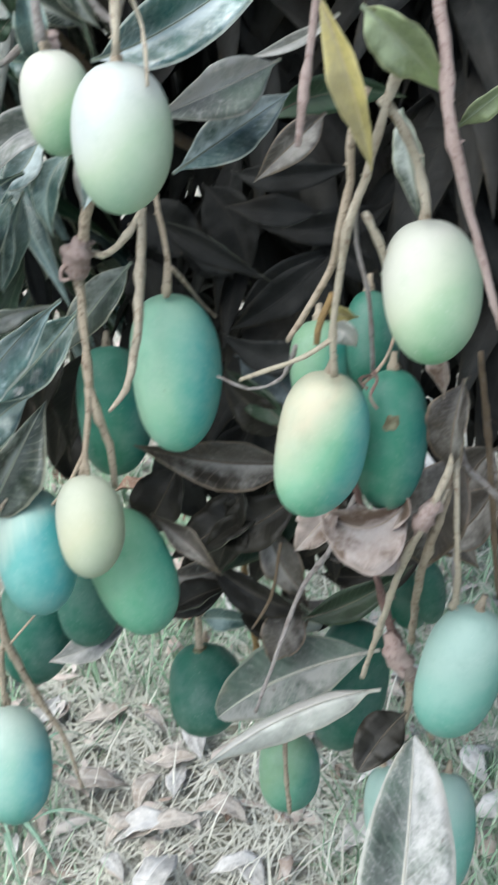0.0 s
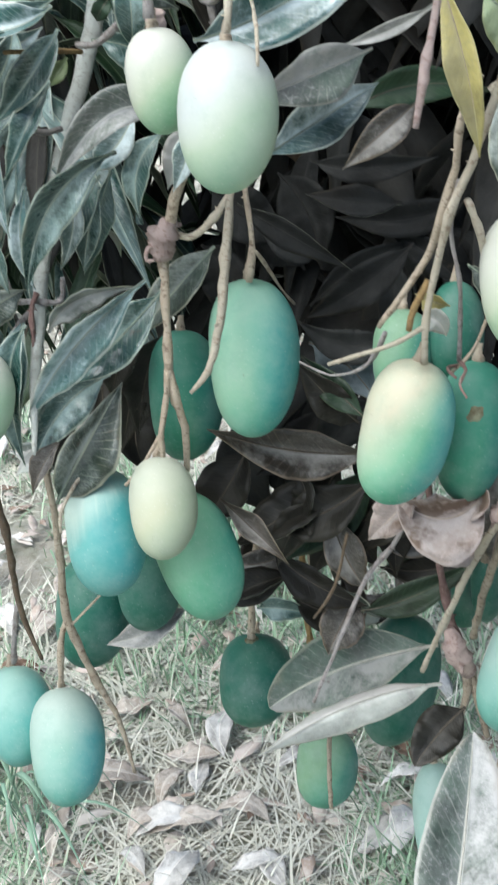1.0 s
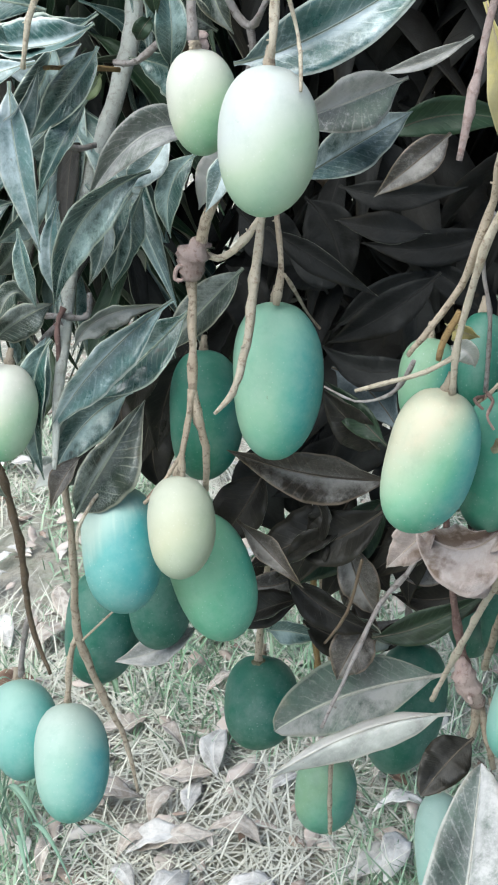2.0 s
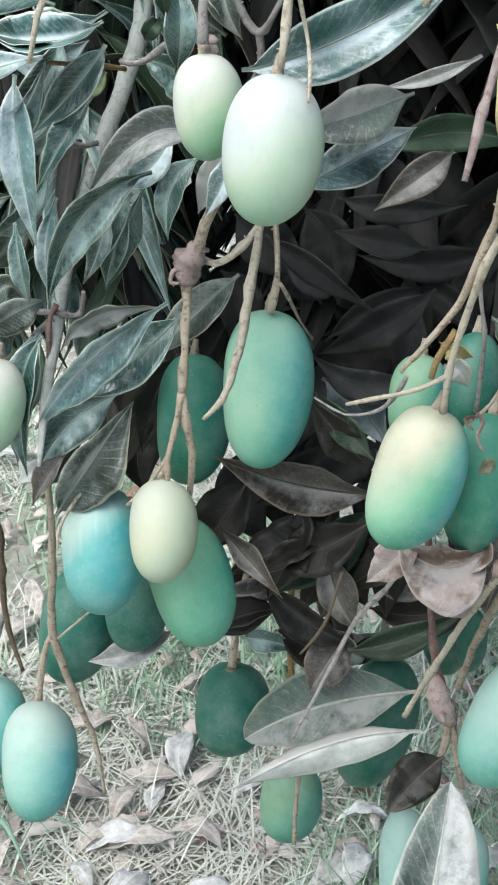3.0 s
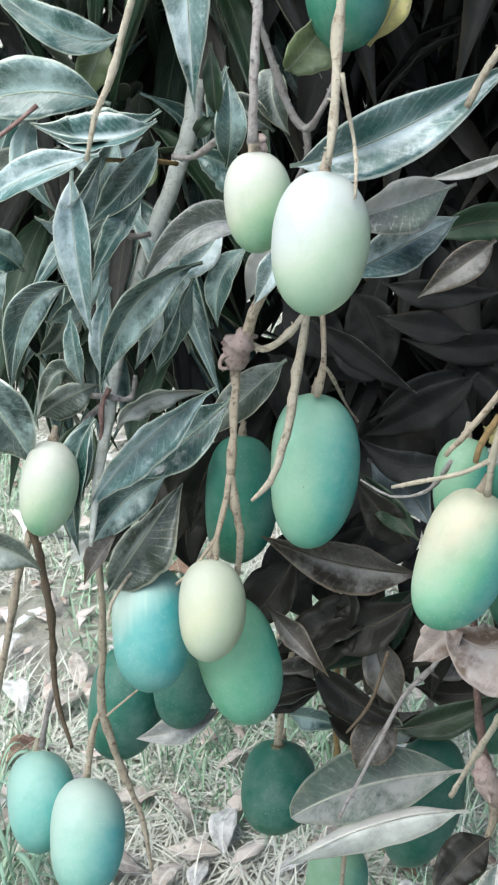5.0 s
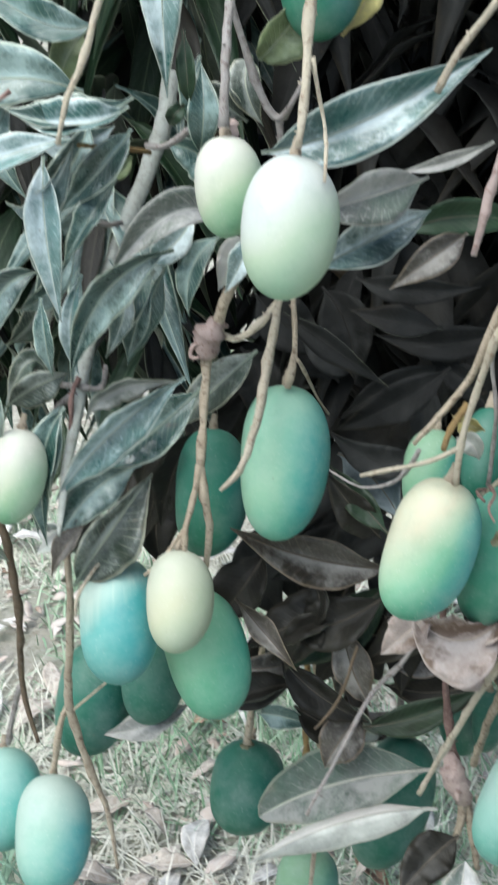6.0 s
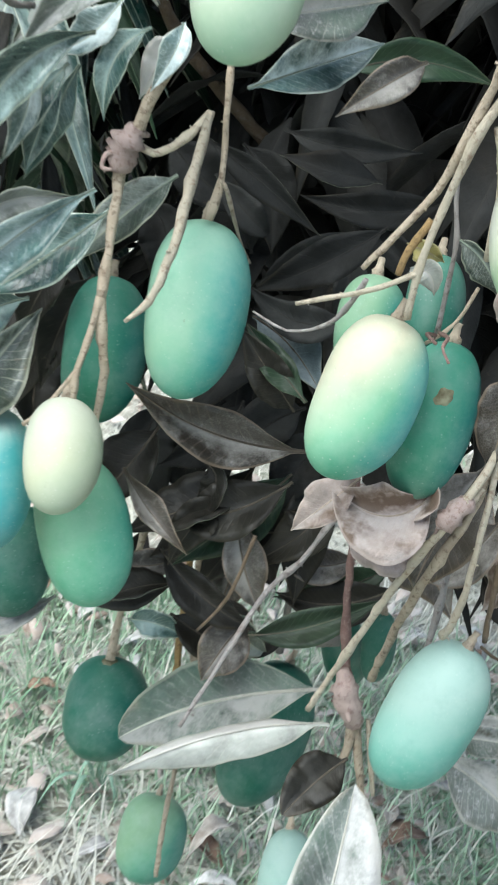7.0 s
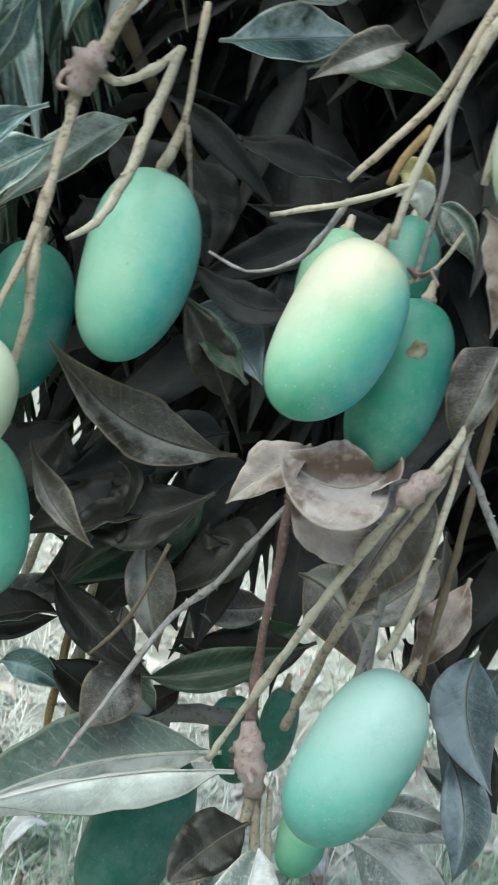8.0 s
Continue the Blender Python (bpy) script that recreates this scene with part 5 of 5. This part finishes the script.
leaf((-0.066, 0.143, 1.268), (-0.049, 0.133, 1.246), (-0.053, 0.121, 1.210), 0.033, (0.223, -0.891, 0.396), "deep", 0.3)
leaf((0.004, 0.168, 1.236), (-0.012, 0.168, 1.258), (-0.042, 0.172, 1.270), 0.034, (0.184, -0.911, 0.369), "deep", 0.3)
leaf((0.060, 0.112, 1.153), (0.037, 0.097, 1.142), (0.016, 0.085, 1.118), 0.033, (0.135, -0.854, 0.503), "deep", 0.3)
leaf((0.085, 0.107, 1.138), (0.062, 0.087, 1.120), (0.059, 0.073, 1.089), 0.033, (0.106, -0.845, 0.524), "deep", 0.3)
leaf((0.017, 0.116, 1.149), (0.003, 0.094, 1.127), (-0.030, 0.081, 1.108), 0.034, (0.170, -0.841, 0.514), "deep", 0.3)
leaf((0.060, 0.073, 1.122), (0.031, 0.055, 1.093), (-0.007, 0.042, 1.057), 0.034, (0.100, -0.934, 0.342), "shade", 0.3)
leaf((-0.018, 0.053, 1.061), (0.015, 0.041, 1.038), (0.053, 0.043, 1.018), 0.025, (0.115, -0.906, 0.408), "dark", 0.3)
leaf((0.071, 0.088, 1.119), (0.073, 0.069, 1.081), (0.074, 0.057, 1.034), 0.032, (0.039, -0.935, 0.352), "dark", 0.25)
leaf((0.049, 0.037, 1.018), (0.089, 0.039, 1.032), (0.133, 0.054, 1.054), 0.023, (0.011, -0.909, 0.416), "shade", 0.35)
leaf((0.046, 0.055, 1.021), (0.033, 0.038, 1.003), (0.022, 0.031, 0.979), 0.032, (0.090, -0.890, 0.448), "brown", 0.2)
leaf((0.122, 0.093, 1.084), (0.151, 0.082, 1.074), (0.179, 0.071, 1.037), 0.041, (-0.071, -0.932, 0.356), "brown", 0.3)
leaf((0.195, 0.118, 1.113), (0.173, 0.107, 1.091), (0.158, 0.097, 1.042), 0.045, (-0.085, -0.940, 0.331), "brown", 0.3)
leaf((0.197, 0.122, 1.091), (0.215, 0.105, 1.070), (0.213, 0.097, 1.033), 0.032, (-0.142, -0.928, 0.345), "dark", 0.3)
leaf((0.229, 0.039, 1.083), (0.228, 0.020, 1.053), (0.251, 0.005, 1.017), 0.035, (-0.175, -0.898, 0.404), "bluegrey", 0.3)
leaf((0.226, 0.026, 1.026), (0.240, 0.003, 1.001), (0.241, -0.008, 0.968), 0.026, (-0.186, -0.867, 0.462), "bluegrey", 0.3)

# ---- mangoes ----
made_mangoes = []
SHAPES = {"pale": (2.2, 0.10), "cream": (2.25, 0.12), "yellow": (2.3, 0.12)}
TURN = {"blush": 0.25, "teal": 0.1, "stripe": -0.1}


def mango(top, bottom, width, kind, label, scar=None):
    """A mango hanging from its stalk at top down to bottom."""
    top, bottom = Vector(top), Vector(bottom)
    seed = len(made_mangoes) * 7 + 1
    down = bottom - top
    up = -down.normalized()
    right = (Vector((1, 0, 0)) - up * up.x).normalized()
    turn = Matrix((right, up.cross(right), up)).transposed().to_4x4() @ Matrix.Rotation(TURN.get(kind, 0.1 * (seed % 5)), 4, "Z")
    fruit = thing("mango", top, label, "mango", "mangoes on the tree")
    fruit.matrix_world = Matrix.Translation(top) @ turn
    verts, faces = mango_form(down.length, width, seed, *SHAPES.get(kind, (2.55, 0.07)))
    part("body", mesh_of("body", verts, faces, [SKINS[kind]]), fruit)
    v, f = tube_form([(0, 0, -0.003, 0.0036), (0, 0, 0.001, 0.0032), (0, 0, 0.004, 0.0022), (0.0005, 0, 0.009, 0.0018)], 9, 0.1, seed)
    part("stalk", mesh_of("stalk", v, f, [BARKS["tan"]]), fruit, "short brown stalk end")
    if scar:
        depth, angle, size = scar
        data = fruit.children[0].data
        tree_of = mathutils.bvhtree.BVHTree.FromPolygons([v.co for v in data.vertices], [tuple(p.vertices) for p in data.polygons])
        middle = Vector((0, 0, -depth * down.length))
        out = Vector((math.cos(angle), math.sin(angle), 0.9 if depth < 0.1 else 0.0)).normalized()
        spot = tree_of.ray_cast(middle - out * 0.001 if depth > 0.1 else middle - Vector((0, 0, 0.02)), out)[0]
        normal = tree_of.find_nearest(spot)[1]
        ax = normal.orthogonal().normalized()
        ay = normal.cross(ax)
        ring_verts, ring_faces = [spot + normal * 0.0009], []
        for ring in range(1, 5):
            for k in range(22):
                a = 2 * math.pi * k / 22
                far = size * ring / 4 * (1 + 0.45 * noise.noise(Vector((math.cos(a) * 1.6, math.sin(a) * 1.6, seed))))
                near, nn = tree_of.find_nearest(spot + (ax * math.cos(a) + ay * math.sin(a) * 0.7) * far)[:2]
                ring_verts.append(near + nn * (0.0009 if ring < 4 else 0.0001))
        for k in range(22):
            ring_faces.append((0, 1 + k, 1 + (k + 1) % 22))
            for ring in range(3):
                a, c = 1 + ring * 22 + k, 1 + ring * 22 + (k + 1) % 22
                ring_faces.append((a, a + 22, c + 22, c))
        part("scar", mesh_of("scar", ring_verts, ring_faces, [CORK]), fruit, "brown corky scar")
    made_mangoes.append(fruit)


mango((0.0267, -0.0891, 1.4681), (0.0258, -0.1212, 1.4005), 0.0490, "pale", "large pale green mango, almost white on top from painted light, on a thin stalk")
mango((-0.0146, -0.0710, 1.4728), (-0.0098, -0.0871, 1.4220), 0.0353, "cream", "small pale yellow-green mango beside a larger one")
mango((-0.0024, 0.0172, 1.2966), (-0.0032, -0.0153, 1.2002), 0.0566, "teal", "long green mango with a pale flank, hanging alone")
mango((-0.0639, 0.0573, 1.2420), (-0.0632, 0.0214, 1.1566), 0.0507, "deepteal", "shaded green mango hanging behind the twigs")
mango((-0.1112, -0.0233, 1.1784), (-0.0976, -0.0730, 1.1095), 0.0533, "stripe", "blue-green mango with faint pale streaks")
mango((-0.0609, -0.0407, 1.1992), (-0.0524, -0.0820, 1.1482), 0.0426, "yellow", "small pale yellow mango in front of two green ones")
mango((-0.0702, 0.0024, 1.1419), (-0.0364, -0.0345, 1.0642), 0.0554, "green", "green mango half hidden behind a yellow one")
mango((-0.158, 0.052, 1.053), (-0.163, 0.006, 0.976), 0.0576, "deep", "green mango darkened for shade, low in the cluster")
mango((-0.108, 0.035, 1.086), (-0.105, 0.001, 1.019), 0.0466, "deep", "green mango darkened for shade, low in the cluster")
mango((-0.1849, -0.0016, 0.9629), (-0.1688, -0.0641, 0.8988), 0.0562, "bluish", "pale blue-green mango with small corky specks")
mango((-0.2320, 0.0133, 0.9685), (-0.2135, -0.0362, 0.9098), 0.0532, "tealpale", "blue-green mango hanging low beside another")
mango((-0.1576, -0.0511, 1.2812), (-0.1616, -0.0770, 1.2250), 0.0359, "cream", "pale yellow-green mango among the leaves")
mango((-0.0597, 0.1295, 0.9166), (-0.0586, 0.0723, 0.8591), 0.0619, "deep", "green mango darkened for shade, with a brown stalk scar", (0.05, -1.57, 0.007))
mango((0.0733, 0.1465, 0.9308), (0.0511, 0.0880, 0.8340), 0.0619, "deep", "green mango darkened for shade, half hidden behind leaves")
mango((-0.0406, 0.2845, 0.6622), (-0.0455, 0.2476, 0.5816), 0.0647, "olive", "green mango hanging lowest under a curled leaf")
mango((0.1132, -0.0842, 1.2904), (0.0933, -0.1063, 1.2107), 0.0499, "blush", "green mango with a broad pale yellow shoulder")
mango((0.1426, -0.0446, 1.2697), (0.1342, -0.0716, 1.1896), 0.0419, "deepteal", "deep green mango with a brown corky scar", (0.34, -1.75, 0.0055))
mango((0.1693, -0.0806, 1.3730), (0.1720, -0.1220, 1.3126), 0.0493, "cream", "large pale yellow-green mango, almost white on top from painted light")
mango((0.098, -0.018, 1.290), (0.097, -0.045, 1.240), 0.0360, "olive", "green mango mostly hidden behind a paler one")
mango((0.129, -0.011, 1.304), (0.129, -0.045, 1.253), 0.0310, "deep", "green mango darkened for shade, mostly hidden behind others")
mango((0.1840, -0.0321, 1.0845), (0.1507, -0.0550, 0.9936), 0.0541, "seapale", "large blue-green mango hanging low near the dry leaves")
mango((0.160, 0.044, 0.967), (0.161, 0.030, 0.925), 0.0290, "green", "yellowish mango tip behind a larger mango")
mango((0.010, 0.050, 1.594), (0.017, 0.023, 1.507), 0.0496, "deepteal", "green mango high up behind a thin stalk")
mango((0.102, 0.162, 0.970), (0.120, 0.154, 0.913), 0.0351, "deep", "green mango darkened for shade, behind a reddish twig")
mango((0.135, 0.137, 0.995), (0.136, 0.129, 0.938), 0.0250, "deep", "green mango darkened for shade, behind a reddish twig")
mango((0.096, 0.050, 0.857), (0.108, -0.004, 0.765), 0.0430, "seapale", "pale green mango behind a dusty leaf")
mango((0.146, 0.073, 0.828), (0.137, 0.017, 0.745), 0.0470, "seapale", "blue-green mango behind a dusty leaf")

# ---- leaf litter ----
LITTER_LABELS = {
    "pale": "bleached dry mango leaf lying on the grass", "tan": "tan dry mango leaf lying on the grass",
    "brown": "dark brown curled leaf lying on the grass", "rust": "rust-coloured dead leaf lying on the grass",
}
litter_rng = random.Random(21)
LITTER_MESHES = {}
for tone in LITTER:
    for v in range(4):
        size = litter_rng.uniform(0.10, 0.15)
        form = leaf_form((-size / 2, 0, 0.01), (0, litter_rng.uniform(-0.02, 0.02), 0.012 + 0.014 * v), (size / 2, 0, 0.006), size * litter_rng.uniform(0.28, 0.4), (0, 0, 1), litter_rng.uniform(-0.2, 0.7), v * 5 + 2, 18, 6, 0.0008, 0.09)
        LITTER_MESHES[tone, v] = mesh_of("fallen_leaf", *form[:2], [LITTER[tone], LITTER[tone]], form[2], form[3])


def fallen_leaf(x, y, turn, tone, shape, scale=1.0, tilt=0.0):
    ob = new("fallen_leaf", LITTER_MESHES[tone, shape])
    ob.matrix_world = pose(x, y, rise(x, y) + 0.012, tilt, litter_rng.uniform(-8, 8), turn) @ Matrix.Diagonal((scale, scale, scale, 1))
    tagged(ob, LITTER_LABELS[tone], "leaf", "fallen leaves")


for _ in range(300):
    y = 0.05 + 3.2 * litter_rng.random() ** 1.2
    x = litter_rng.uniform(-0.95, 0.55) * (0.75 + 0.45 * y)
    tone = litter_rng.choice(("pale", "pale", "pale", "pale", "tan", "tan", "tan", "brown"))
    tone = "pale" if tone == "brown" and y < 0.9 else tone
    fallen_leaf(x, y, litter_rng.uniform(0, 360), tone, litter_rng.randrange(4), litter_rng.uniform(0.55, 1.15), litter_rng.uniform(-10, 10))
fallen_leaf(-0.036, 0.387, 20, "rust", 0, 0.5)
fallen_leaf(-0.051, 0.432, 140, "tan", 1, 0.6)
fallen_leaf(0.030, 0.484, 60, "tan", 2, 0.5)
fallen_leaf(-0.163, 0.502, 85, "pale", 3, 1.0)
fallen_leaf(-0.413, 0.879, 10, "tan", 0, 1.0)
fallen_leaf(-0.413, 0.699, 25, "pale", 1, 1.1)
fallen_leaf(-0.298, 0.739, 170, "tan", 2, 0.8)
fallen_leaf(-0.543, 0.545, 60, "tan", 3, 0.8)
fallen_leaf(-0.368, 0.503, 80, "pale", 0, 1.2)
fallen_leaf(-0.222, 0.643, 120, "pale", 1, 0.9)
fallen_leaf(-0.534, 0.801, 5, "tan", 2, 1.0)
fallen_leaf(-0.382, 0.591, 70, "pale", 3, 1.1)
